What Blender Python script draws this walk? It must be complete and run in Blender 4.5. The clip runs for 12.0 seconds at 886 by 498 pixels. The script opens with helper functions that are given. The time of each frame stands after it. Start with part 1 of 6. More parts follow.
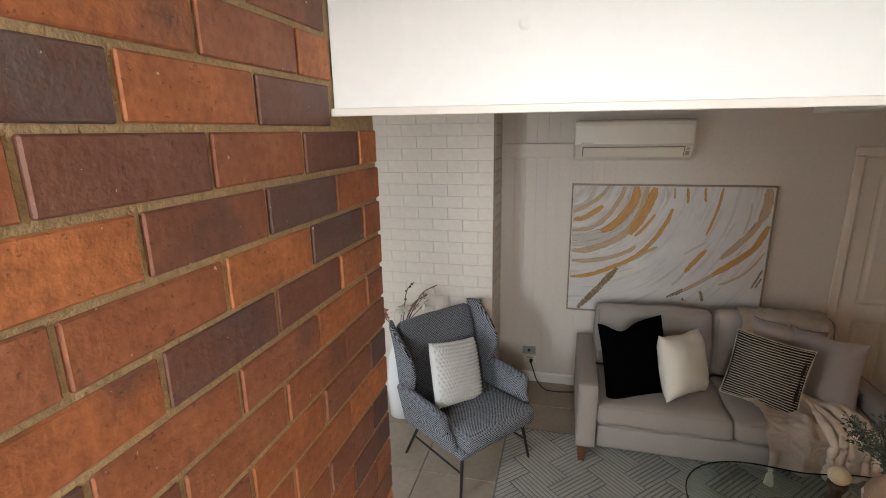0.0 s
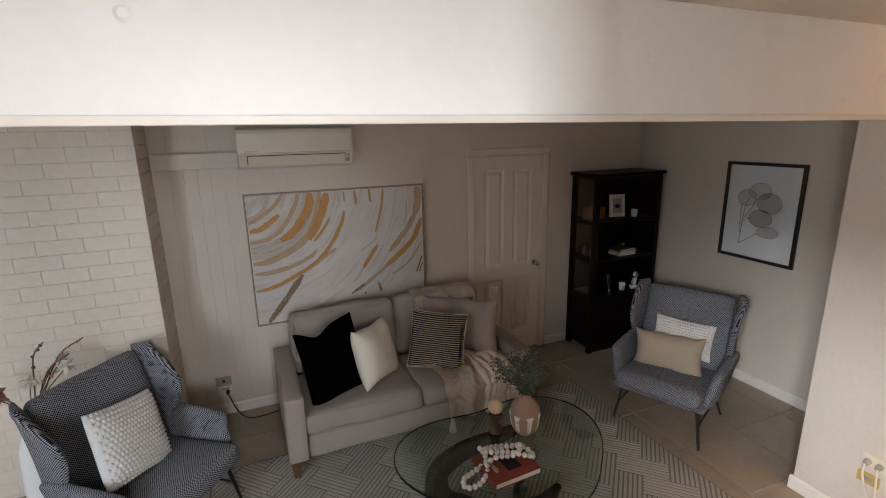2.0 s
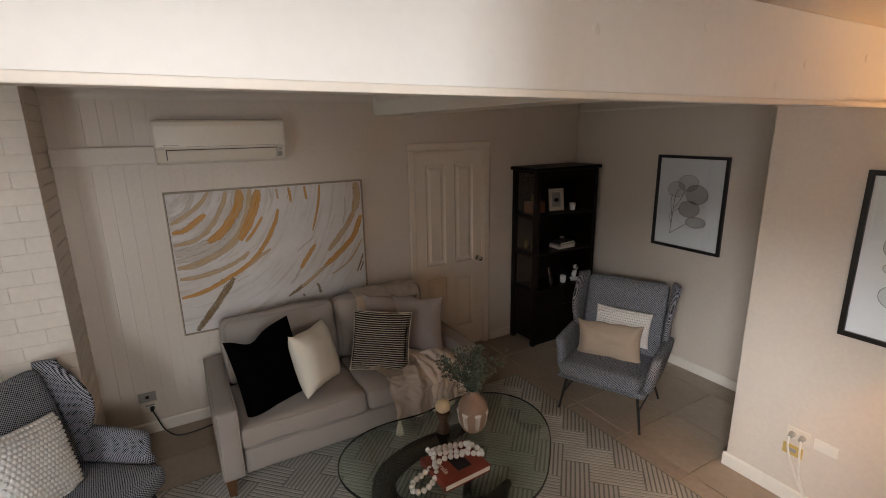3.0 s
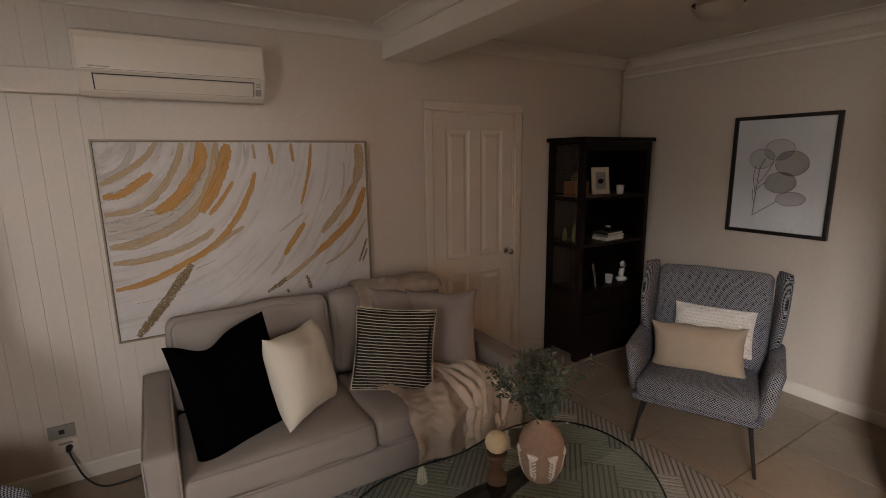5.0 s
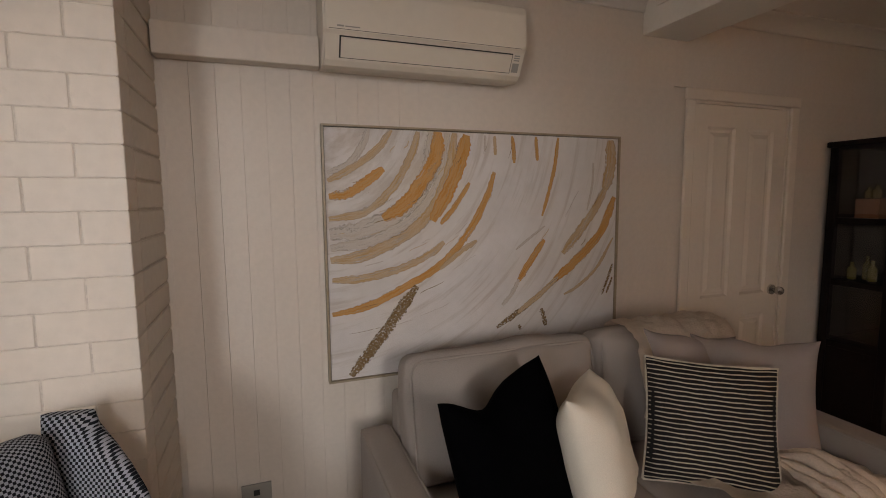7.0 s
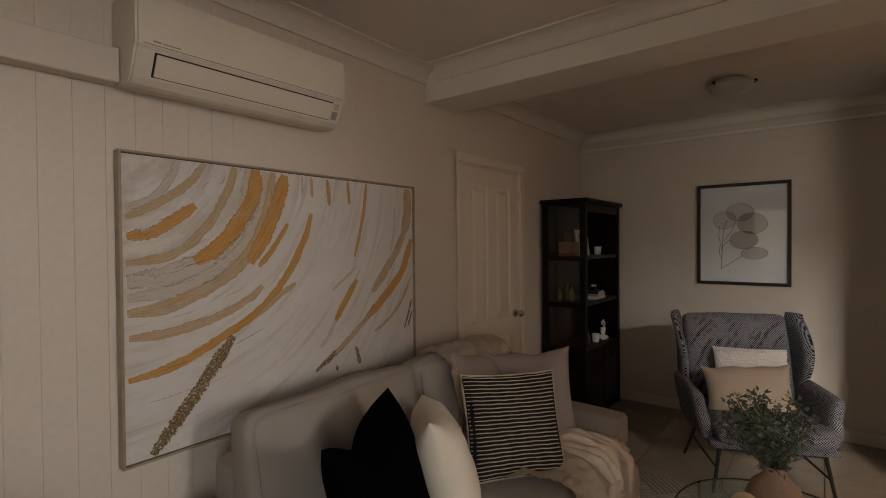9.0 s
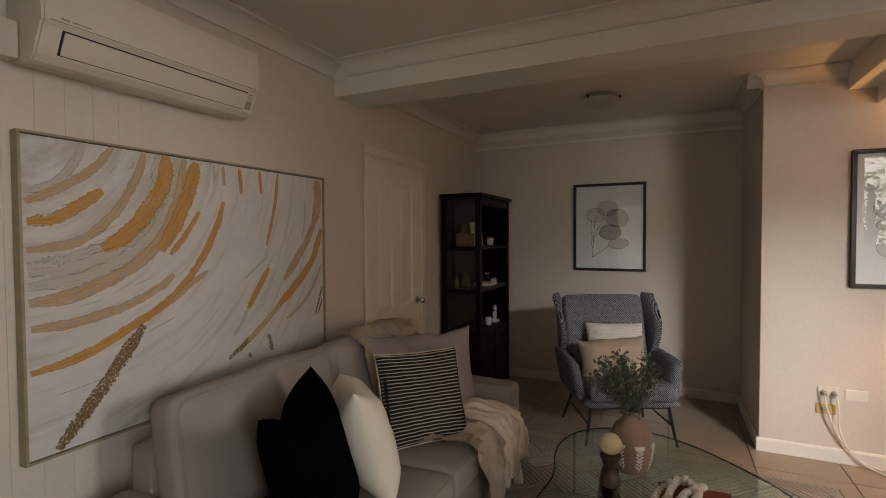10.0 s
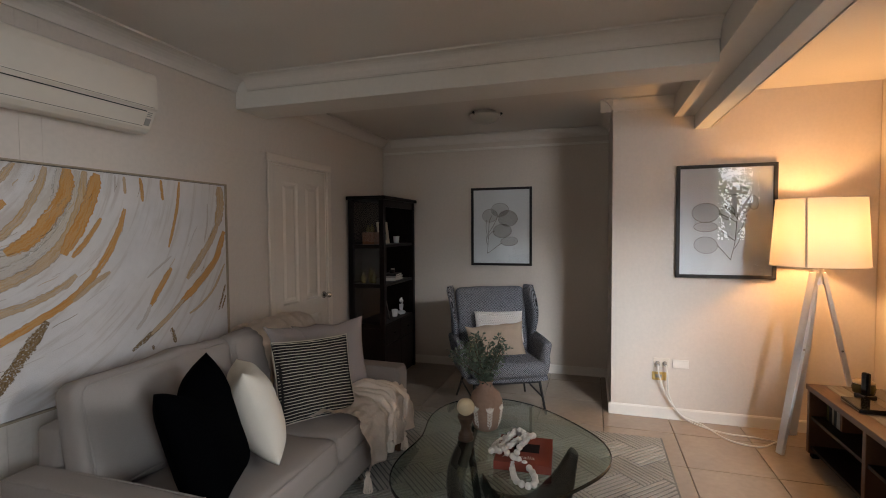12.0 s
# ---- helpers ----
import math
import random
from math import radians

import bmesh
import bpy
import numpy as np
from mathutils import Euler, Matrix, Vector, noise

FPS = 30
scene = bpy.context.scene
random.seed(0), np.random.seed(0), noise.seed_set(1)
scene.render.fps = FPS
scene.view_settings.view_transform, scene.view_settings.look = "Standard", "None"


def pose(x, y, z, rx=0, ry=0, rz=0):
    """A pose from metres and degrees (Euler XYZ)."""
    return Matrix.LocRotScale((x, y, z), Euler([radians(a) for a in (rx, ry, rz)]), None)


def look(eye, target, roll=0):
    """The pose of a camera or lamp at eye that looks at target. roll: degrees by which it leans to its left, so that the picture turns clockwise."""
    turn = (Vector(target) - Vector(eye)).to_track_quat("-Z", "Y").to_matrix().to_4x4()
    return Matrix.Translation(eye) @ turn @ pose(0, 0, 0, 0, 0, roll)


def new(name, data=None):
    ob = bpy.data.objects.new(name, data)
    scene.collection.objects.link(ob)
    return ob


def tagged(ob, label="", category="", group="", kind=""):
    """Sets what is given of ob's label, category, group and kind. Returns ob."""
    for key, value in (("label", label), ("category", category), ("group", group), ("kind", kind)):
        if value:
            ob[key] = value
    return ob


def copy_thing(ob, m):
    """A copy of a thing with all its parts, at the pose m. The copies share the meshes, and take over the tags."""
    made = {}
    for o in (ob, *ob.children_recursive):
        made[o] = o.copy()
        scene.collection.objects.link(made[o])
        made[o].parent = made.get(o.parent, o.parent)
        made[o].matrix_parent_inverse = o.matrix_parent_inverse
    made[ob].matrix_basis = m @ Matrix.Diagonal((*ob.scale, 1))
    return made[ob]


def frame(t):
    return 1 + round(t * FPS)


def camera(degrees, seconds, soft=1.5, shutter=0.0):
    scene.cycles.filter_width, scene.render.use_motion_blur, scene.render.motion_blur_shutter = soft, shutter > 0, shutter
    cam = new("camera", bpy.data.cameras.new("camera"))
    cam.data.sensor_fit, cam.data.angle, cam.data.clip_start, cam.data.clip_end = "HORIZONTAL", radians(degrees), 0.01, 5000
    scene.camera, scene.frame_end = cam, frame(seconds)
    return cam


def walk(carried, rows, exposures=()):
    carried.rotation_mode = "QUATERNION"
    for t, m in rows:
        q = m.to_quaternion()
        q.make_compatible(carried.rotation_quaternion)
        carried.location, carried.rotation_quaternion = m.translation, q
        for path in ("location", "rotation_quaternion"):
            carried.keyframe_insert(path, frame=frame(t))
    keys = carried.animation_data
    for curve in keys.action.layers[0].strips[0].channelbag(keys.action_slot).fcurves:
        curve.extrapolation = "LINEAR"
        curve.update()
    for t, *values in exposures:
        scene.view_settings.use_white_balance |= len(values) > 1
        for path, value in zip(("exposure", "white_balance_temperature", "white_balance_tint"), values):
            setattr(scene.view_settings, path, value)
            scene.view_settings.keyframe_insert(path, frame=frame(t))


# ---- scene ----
cam = camera(85.7, 12.0, soft=1.0)
PATH = [
    (0, (0.503, 0.133, 2.266), (0.016, 2.013, 1.786), -0.9),
    (0.5, (0.481, 0.215, 2.28), (0.379, 2.155, 1.806), -0.9),
    (1, (0.496, 0.215, 2.287), (0.782, 2.136, 1.81), -0.9),
    (1.5, (0.524, 0.211, 2.287), (1.082, 2.071, 1.809), -1.1),
    (2, (0.545, 0.211, 2.281), (1.298, 2.0, 1.801), -1.1),
    (2.5, (0.559, 0.22, 2.272), (1.452, 1.943, 1.79), -1.1),
    (3, (0.59, 0.289, 2.235), (1.555, 1.972, 1.748), -1.0),
    (5, (0.798, 1.176, 1.719), (1.813, 2.858, 1.339), -0.8),
    (5.5, (0.789, 1.406, 1.585), (1.757, 3.13, 1.282), -1.0),
    (6, (0.706, 1.705, 1.511), (1.528, 3.51, 1.258), -1.0),
    (6.5, (0.501, 1.994, 1.513), (1.137, 3.877, 1.287), -0.7),
    (8.3, (0.105, 2.383, 1.551), (1.354, 3.944, 1.506), -0.0),
    (8.5, (0.07, 2.401, 1.554), (1.446, 3.853, 1.519), -0.1),
    (9, (-0.031, 2.347, 1.503), (1.538, 3.588, 1.477), -0.5),
    (9.5, (-0.144, 2.343, 1.487), (1.557, 3.394, 1.456), -0.3),
    (10, (-0.241, 2.326, 1.483), (1.565, 3.184, 1.426), -0.3),
    (10.5, (-0.309, 2.275, 1.47), (1.558, 2.991, 1.398), -0.4),
    (11, (-0.374, 2.209, 1.495), (1.525, 2.832, 1.421), -0.4),
    (11.5, (-0.445, 2.071, 1.511), (1.457, 2.684, 1.432), -0.4),
    (12, (-0.521, 1.919, 1.527), (1.386, 2.515, 1.445), -0.4),
]
walk(cam, [(t, look(eye, target, roll)) for t, eye, target, roll in PATH],
     [(0, 0.12, 7300, 12), (1.5, -0.05, 7000, 13), (3, -0.22, 7700, 16), (5, -0.22, 8300, 21), (6.5, 0.05, 8100, 21), (8.5, -0.42, 8900, 19), (10, -0.2, 8300, 17), (12, -0.04, 6950, 13)])

# ---- world and large lights ----
world = bpy.data.worlds.new("world")
scene.world = world
world.use_nodes = True
wn = world.node_tree
sky = wn.nodes.new("ShaderNodeTexSky")
sky.sky_type, sky.sun_disc = "NISHITA", False
sky.sun_elevation, sky.sun_rotation = radians(60), radians(-90)
wn.links.new(sky.outputs[0], wn.nodes["Background"].inputs[0])
wn.nodes["Background"].inputs[1].default_value = 0.12


def area(name, m, sx, sy, watts, colour, spread=180):
    data = bpy.data.lights.new(name, "AREA")
    data.shape, data.size, data.size_y, data.energy, data.color = "RECTANGLE", sx, sy, watts, colour
    data.spread = radians(spread)
    ob = new(name, data)
    ob.matrix_world = m
    return ob


sun = bpy.data.lights.new("sun", "SUN")
sun.energy, sun.angle, sun.color = 2.0, radians(0.53), (1.0, 0.93, 0.82)
new("sun", sun).matrix_world = look((-5, 2.2, 8.66), (0, 2.2, 0))
DAY = (0.75, 0.875, 1.0)
area("daylight_south", look((0.66, -2.44, 2.45), (0.60, 1.06, 2.25)), 0.56, 1.0, 92, DAY)
area("daylight_landing_west", look((-1.5, -0.93, 2.83), (4.0, 1.75, 1.0)), 1.1, 0.36, 58, DAY, 70)
area("daylight_wing_south", look((-1.22, 0.60, 1.52), (-0.5, 4.2, -0.8)), 0.50, 1.2, 27, (0.66, 0.83, 1.0), 130)
area("daylight_wing_west", look((-3.42, 2.55, 1.25), (0, 2.4, 0.6)), 1.9, 1.9, 4, DAY)
bulb = bpy.data.lights.new("floor_lamp_bulb", "POINT")
bulb.energy, bulb.color, bulb.shadow_soft_size = 34, (1.0, 0.57, 0.24), 0.05
new("floor_lamp_bulb", bulb).location = (3.28, 0.47, 1.50)

# ---- materials ----


def mat(name, colour, rough=0.6, metal=0.0, grain=0.0, scale=60.0, stain=0.0, stain_scale=2.5, bump=0.0, bump_scale=0.0,
        dark=0.72, vary=0.0, spec=0.5, stretch=(1, 1, 1), transmission=0.0, ior=1.45):
    """A surface with fine grain, wider stains and relief; vary: brightness that changes from piece to piece."""
    m = bpy.data.materials.new(name)
    m.use_nodes = True
    n, l = m.node_tree.nodes, m.node_tree.links
    b = n["Principled BSDF"]
    b.inputs["Roughness"].default_value, b.inputs["Metallic"].default_value = rough, metal
    b.inputs["Specular IOR Level"].default_value = spec
    b.inputs["Transmission Weight"].default_value, b.inputs["IOR"].default_value = transmission, ior
    b.inputs["Base Color"].default_value = (*colour, 1)
    co = n.new("ShaderNodeTexCoord")
    mp = n.new("ShaderNodeMapping")
    mp.inputs["Scale"].default_value = stretch
    l.new(co.outputs["Object"], mp.inputs["Vector"])
    out = None
    if grain or stain or vary:
        rgb = n.new("ShaderNodeRGB")
        rgb.outputs[0].default_value = (*colour, 1)
        out = rgb.outputs[0]
        for amount, s, detail in ((grain, scale, 4), (stain, stain_scale, 6)):
            if not amount:
                continue
            t = n.new("ShaderNodeTexNoise")
            t.inputs["Scale"].default_value, t.inputs["Detail"].default_value = s, detail
            l.new(mp.outputs[0], t.inputs["Vector"])
            r = n.new("ShaderNodeMapRange")
            r.inputs[1].default_value, r.inputs[2].default_value = 0.35, 0.65
            r.inputs[3].default_value, r.inputs[4].default_value = 0.0, amount
            l.new(t.outputs[0], r.inputs[0])
            x = n.new("ShaderNodeMix")
            x.data_type = "RGBA"
            l.new(r.outputs[0], x.inputs[0])
            l.new(out, x.inputs[6])
            x.inputs[7].default_value = (*[c * dark * 0.6 for c in colour], 1)
            out = x.outputs[2]
        if vary:
            info = n.new("ShaderNodeObjectInfo")
            r = n.new("ShaderNodeMapRange")
            r.inputs[3].default_value, r.inputs[4].default_value = 1 - vary, 1 + vary
            l.new(info.outputs["Random"], r.inputs[0])
            h = n.new("ShaderNodeHueSaturation")
            l.new(r.outputs[0], h.inputs["Value"])
            l.new(out, h.inputs["Color"])
            out = h.outputs[0]
        l.new(out, b.inputs["Base Color"])
    if bump:
        t = n.new("ShaderNodeTexNoise")
        t.inputs["Scale"].default_value, t.inputs["Detail"].default_value = bump_scale or scale, 5
        l.new(mp.outputs[0], t.inputs["Vector"])
        k = n.new("ShaderNodeBump")
        k.inputs["Strength"].default_value, k.inputs["Distance"].default_value = bump, 0.004
        l.new(t.outputs[0], k.inputs["Height"])
        l.new(k.outputs[0], b.inputs["Normal"])
    return m


def ramp_by_piece(m, stops):
    """Replaces the base colour of m by a ramp over the pieces' random number, with grain on top."""
    n, l = m.node_tree.nodes, m.node_tree.links
    info = n.new("ShaderNodeObjectInfo")
    r = n.new("ShaderNodeValToRGB")
    r.color_ramp.interpolation = "LINEAR"
    e = r.color_ramp.elements
    while len(e) < len(stops):
        e.new(0.5)
    for q, (p, c) in zip(e, stops):
        q.position, q.color = p, (*c, 1)
    l.new(info.outputs["Random"], r.inputs[0])
    for node in n:
        if node.type == "RGB":
            for link in list(node.outputs[0].links):
                l.new(r.outputs[0], link.to_socket)
    return m


def checked(m, size, c1, c2, soft=False):
    """A woven two-colour check on the object's own coordinates."""
    n, l = m.node_tree.nodes, m.node_tree.links
    uv = n.new("ShaderNodeUVMap")
    ch = n.new("ShaderNodeTexChecker")
    ch.inputs["Scale"].default_value = 1 / size
    ch.inputs[1].default_value, ch.inputs[2].default_value = (*c1, 1), (*c2, 1)
    l.new(uv.outputs[0], ch.inputs["Vector"])
    l.new(ch.outputs[0], n["Principled BSDF"].inputs["Base Color"])
    return m


PAINT = mat("cream wall paint", (0.66, 0.575, 0.50), 0.55, grain=0.10, scale=45, stain=0.10, stain_scale=1.3, bump=0.12, bump_scale=90, dark=0.95)
WHITE = mat("white gloss paint", (0.77, 0.715, 0.645), 0.38, grain=0.06, scale=40, stain=0.10, stain_scale=1.6, bump=0.08, bump_scale=60, dark=0.95)
BULKWHITE = mat("clean white paint", (0.80, 0.79, 0.765), 0.45, grain=0.05, scale=40, stain=0.08, stain_scale=1.2, bump=0.08, bump_scale=50, dark=0.95)
CREAMGLOSS = mat("cream gloss door paint", (0.73, 0.635, 0.54), 0.38, grain=0.06, scale=40, stain=0.08, stain_scale=2, bump=0.08, bump_scale=60, dark=0.95)
CEIL = mat("white ceiling paint", (0.72, 0.655, 0.59), 0.7, grain=0.06, scale=60, stain=0.10, stain_scale=1.0, bump=0.06, bump_scale=120, dark=0.95)
BRICK = ramp_by_piece(mat("red clay brick", (0.33, 0.10, 0.05), 0.55, grain=0.40, scale=60, stain=0.38, stain_scale=9, bump=0.6, bump_scale=70, dark=0.70),
                      [(0.0, (0.11, 0.092, 0.092)), (0.18, (0.22, 0.10, 0.07)), (0.36, (0.36, 0.14, 0.075)), (0.7, (0.48, 0.165, 0.065)), (1.0, (0.58, 0.215, 0.085))])


def speckled(m, pits, flecks, burn):
    """Adds burnt patches, small dark pits and pale flecks to m."""
    n, l = m.node_tree.nodes, m.node_tree.links
    b = n["Principled BSDF"]
    src = b.inputs["Base Color"].links[0].from_socket
    info = n.new("ShaderNodeObjectInfo")
    co, sh = n.new("ShaderNodeTexCoord"), n.new("ShaderNodeVectorMath")
    sh.operation = "ADD"
    sc = n.new("ShaderNodeVectorMath")
    sc.operation = "SCALE"
    sc.inputs["Scale"].default_value = 37.0
    cx = n.new("ShaderNodeCombineXYZ")
    l.new(info.outputs["Random"], cx.inputs[0])
    l.new(info.outputs["Random"], cx.inputs[2])
    l.new(cx.outputs[0], sc.inputs[0])
    l.new(co.outputs["Object"], sh.inputs[0])
    l.new(sc.outputs[0], sh.inputs[1])
    for scale, lo, hi, colour, top in ((5.5, 0.56, 0.70, (0.055, 0.045, 0.05), burn), (120, 0.66, 0.70, (0.03, 0.02, 0.02), pits), (75, 0.735, 0.75, (0.60, 0.52, 0.46), flecks)):
        t, r, x = n.new("ShaderNodeTexNoise"), n.new("ShaderNodeMapRange"), n.new("ShaderNodeMix")
        t.inputs["Scale"].default_value, t.inputs["Detail"].default_value = scale, 3
        l.new(sh.outputs[0], t.inputs["Vector"])
        r.inputs[1].default_value, r.inputs[2].default_value, r.inputs[4].default_value = lo, hi, top
        l.new(t.outputs[0], r.inputs[0])
        x.data_type = "RGBA"
        x.inputs[7].default_value = (*colour, 1)
        l.new(r.outputs[0], x.inputs[0])
        l.new(src, x.inputs[6])
        src = x.outputs[2]
    l.new(src, b.inputs["Base Color"])
    return m


BRICK = speckled(BRICK, 0.5, 0.8, 0.5)
MORTAR = mat("sandy mortar", (0.46, 0.33, 0.18), 0.9, grain=0.4, scale=90, stain=0.3, stain_scale=6, bump=0.9, bump_scale=140)
WBRICK = mat("white painted brick", (0.67, 0.585, 0.505), 0.5, grain=0.12, scale=30, stain=0.10, stain_scale=3, bump=0.45, bump_scale=45, dark=0.95, vary=0.015)
WJOINT = mat("painted mortar", (0.62, 0.54, 0.465), 0.85, grain=0.3, scale=80, bump=0.6)
TILE = mat("beige floor tile", (0.34, 0.265, 0.205), 0.32, grain=0.22, scale=24, stain=0.25, stain_scale=2.2, bump=0.10, bump_scale=30, vary=0.04)
GROUT = mat("grey grout", (0.22, 0.18, 0.145), 0.9, grain=0.3, scale=90, bump=0.4)
GLASSPANE = mat("window glass", (1, 1, 1), 0.0, transmission=1.0, ior=1.45)
GRASS = mat("lawn", (0.06, 0.10, 0.03), 0.9, grain=0.6, scale=20, stain=0.5, stain_scale=0.6)

# ---- mesh helpers ----


def mesh_of(bm, name):
    me = bpy.data.meshes.new(name)
    bm.to_mesh(me)
    bm.free()
    return me


def part(name, bm, material, parent=None, label="", smooth=False):
    me = bm if isinstance(bm, bpy.types.Mesh) else mesh_of(bm, name)
    if material and not me.materials:
        me.materials.append(material)
    if smooth:
        for p in me.polygons:
            p.use_smooth = True
    ob = new(name, me)
    if parent:
        ob.parent = parent
    if label:
        ob["label"] = label
    return ob


def thing(name, label, category, m=None, group="", kind=""):
    ob = new(name)
    ob.empty_display_size = 0.05
    if m is not None:
        ob.matrix_world = m
    return tagged(ob, label, category, group, kind)


def box(x0, x1, y0, y1, z0, z1, b=0.0, seg=2, bm=None):
    bm = bm or bmesh.new()
    r = bmesh.ops.create_cube(bm, size=1)["verts"]
    bmesh.ops.transform(bm, verts=r, matrix=Matrix.Translation(((x0 + x1) / 2, (y0 + y1) / 2, (z0 + z1) / 2)) @ Matrix.Diagonal((x1 - x0, y1 - y0, z1 - z0, 1)))
    if b:
        bmesh.ops.bevel(bm, geom=list({e for v in r for e in v.link_edges}), offset=b, segments=seg, profile=0.5, affect="EDGES")
    return bm


def cyl(p, q, r0, r1=None, n=16, bm=None):
    """A round bar from p to q."""
    bm = bm or bmesh.new()
    p, q = Vector(p), Vector(q)
    d = q - p
    v = bmesh.ops.create_cone(bm, cap_ends=True, segments=n, radius1=r0, radius2=r0 if r1 is None else r1, depth=d.length)["verts"]
    bmesh.ops.transform(bm, verts=v, matrix=Matrix.Translation((p + q) / 2) @ d.to_track_quat("Z", "Y").to_matrix().to_4x4())
    return bm


def ball(c, r, n=12, squash=1.0, bm=None):
    bm = bm or bmesh.new()
    v = bmesh.ops.create_uvsphere(bm, u_segments=n, v_segments=max(6, n // 2 + 2), radius=r)["verts"]
    bmesh.ops.transform(bm, verts=v, matrix=Matrix.Translation(c) @ Matrix.Diagonal((1, 1, squash, 1)))
    return bm


def lathe(profile, n=32, bm=None):
    """A turned body from (radius, height) pairs."""
    bm = bm or bmesh.new()
    rings = [[bm.verts.new((r * math.cos(2 * math.pi * i / n), r * math.sin(2 * math.pi * i / n), z)) for i in range(n)] for r, z in profile]
    for a, b in zip(rings, rings[1:]):
        for i in range(n):
            bm.faces.new((a[i], a[(i + 1) % n], b[(i + 1) % n], b[i]))
    bm.faces.new(rings[-1])
    bm.faces.new(rings[0][::-1])
    return bm


def prism(points, axis, a, b, bm=None):
    """A straight moulding: the outline in the two other axes, from a to b along axis."""
    bm = bm or bmesh.new()

    def at(p, s):
        return {"x": (s, p[0], p[1]), "y": (p[0], s, p[1]), "z": (p[0], p[1], s)}[axis]
    r0, r1 = [bm.verts.new(at(p, a)) for p in points], [bm.verts.new(at(p, b)) for p in points]
    k = len(points)
    for i in range(k):
        bm.faces.new((r0[i], r0[(i + 1) % k], r1[(i + 1) % k], r1[i]))
    bm.faces.new(r0[::-1])
    bm.faces.new(r1)
    bmesh.ops.recalc_face_normals(bm, faces=bm.faces)
    return bm


def tube(points, r, n=8, bm=None, closed=False):
    """A bent round cord along points."""
    bm = bm or bmesh.new()
    pts = [Vector(p) for p in points]
    rings = []
    for i, p in enumerate(pts):
        d = (pts[min(i + 1, len(pts) - 1)] - pts[max(i - 1, 0)]).normalized()
        q = d.to_track_quat("Z", "Y")
        rr = r[i] if isinstance(r, (list, tuple)) else r
        rings.append([bm.verts.new(p + q @ Vector((rr * math.cos(2 * math.pi * k / n), rr * math.sin(2 * math.pi * k / n), 0))) for k in range(n)])
    for a, b in zip(rings, rings[1:]):
        for k in range(n):
            bm.faces.new((a[k], a[(k + 1) % n], b[(k + 1) % n], b[k]))
    bm.faces.new(rings[-1])
    bm.faces.new(rings[0][::-1])
    return bm


def curve_points(ctrl, n=24):
    """A smooth line through the given points."""
    p = [Vector(c) for c in ctrl]
    p = [2 * p[0] - p[1], *p, 2 * p[-1] - p[-2]]
    out = []
    for i in range(1, len(p) - 2):
        for k in range(n):
            t = k / n
            a, b, c, d = p[i - 1], p[i], p[i + 1], p[i + 2]
            out.append(0.5 * (2 * b + (c - a) * t + (2 * a - 5 * b + 4 * c - d) * t * t + (3 * b - a - 3 * c + d) * t ** 3))
    return out + [p[-2]]


def soft_box(sx, sy, sz, r, bulge=(0, 0, 0), n=10, bm=None, m=None, sag=0.0, seed=0):
    """An upholstered block centred on the origin, with round edges and swollen faces; UVs in metres."""
    bm = bm or bmesh.new()
    uv = bm.loops.layers.uv.verify()
    h = Vector((sx / 2, sy / 2, sz / 2))
    made = []
    for ax in range(3):
        u, v = (ax + 1) % 3, (ax + 2) % 3
        for sign in (-1, 1):
            grid = []
            for i in range(n + 1):
                row = []
                for j in range(n + 1):
                    p = Vector((0, 0, 0))
                    fu, fv = -math.cos(math.pi * i / n), -math.cos(math.pi * j / n)
                    p[ax], p[u], p[v] = sign * h[ax], fu * h[u], fv * h[v]
                    inner = Vector([max(-(h[k] - r), min(h[k] - r, p[k])) for k in range(3)])
                    d = p - inner
                    q = inner + d.normalized() * r if d.length > 1e-9 else p
                    w = (1 - abs(fu) ** 2.5) * (1 - abs(fv) ** 2.5)
                    q[ax] += sign * bulge[ax] * w
                    q += 0.006 * sag * Vector((noise.noise(q * 6 + Vector((seed, 0, 0))), noise.noise(q * 6 + Vector((0, seed, 5))), noise.noise(q * 6 + Vector((9, 0, seed)))))
                    row.append((bm.verts.new(q), (p[u], p[v])))
                grid.append(row)
            for i in range(n):
                for j in range(n):
                    c = [grid[i][j], grid[i + 1][j], grid[i + 1][j + 1], grid[i][j + 1]]
                    if sign < 0:
                        c = c[::-1]
                    f = bm.faces.new([k[0] for k in c])
                    f.smooth = True
                    for lo, k in zip(f.loops, c):
                        lo[uv].uv = k[1]
            made += [k[0] for row in grid for k in row]
    bmesh.ops.remove_doubles(bm, verts=made, dist=1e-5)
    if m is not None:
        bmesh.ops.transform(bm, verts=[v for v in made if v.is_valid], matrix=m)
    return bm


def structure(name, bm, material, label, category):
    return tagged(part(name, bm, material), label, category, kind="structure")


# ---- large structure ----
NORTH, EAST, JUT, CH = 4.235, 4.60, 3.615, 2.55
structure("ground", box(-40, 40, -40, 40, -0.40, -0.30), GRASS, "grassy ground outside the house", "ground")
floor = structure("floor", box(-3.6, 4.8, -0.2, 4.6, -0.25, -0.008), GROUT, "beige ceramic tile floor of the sunken living room", "floor")
wall_north = tagged(new("wall_north"), "cream painted wall of vertical grooved boards behind the sofa", "wall", kind="structure")
part("core", box(-3.6, 2.545, NORTH + 0.009, NORTH + 0.15, -0.2, 2.7), PAINT, wall_north)
part("core", box(3.345, 4.8, NORTH + 0.009, NORTH + 0.15, -0.2, 2.7), PAINT, wall_north)
part("core", box(2.545, 3.345, NORTH + 0.009, NORTH + 0.15, 2.055, 2.7), PAINT, wall_north)
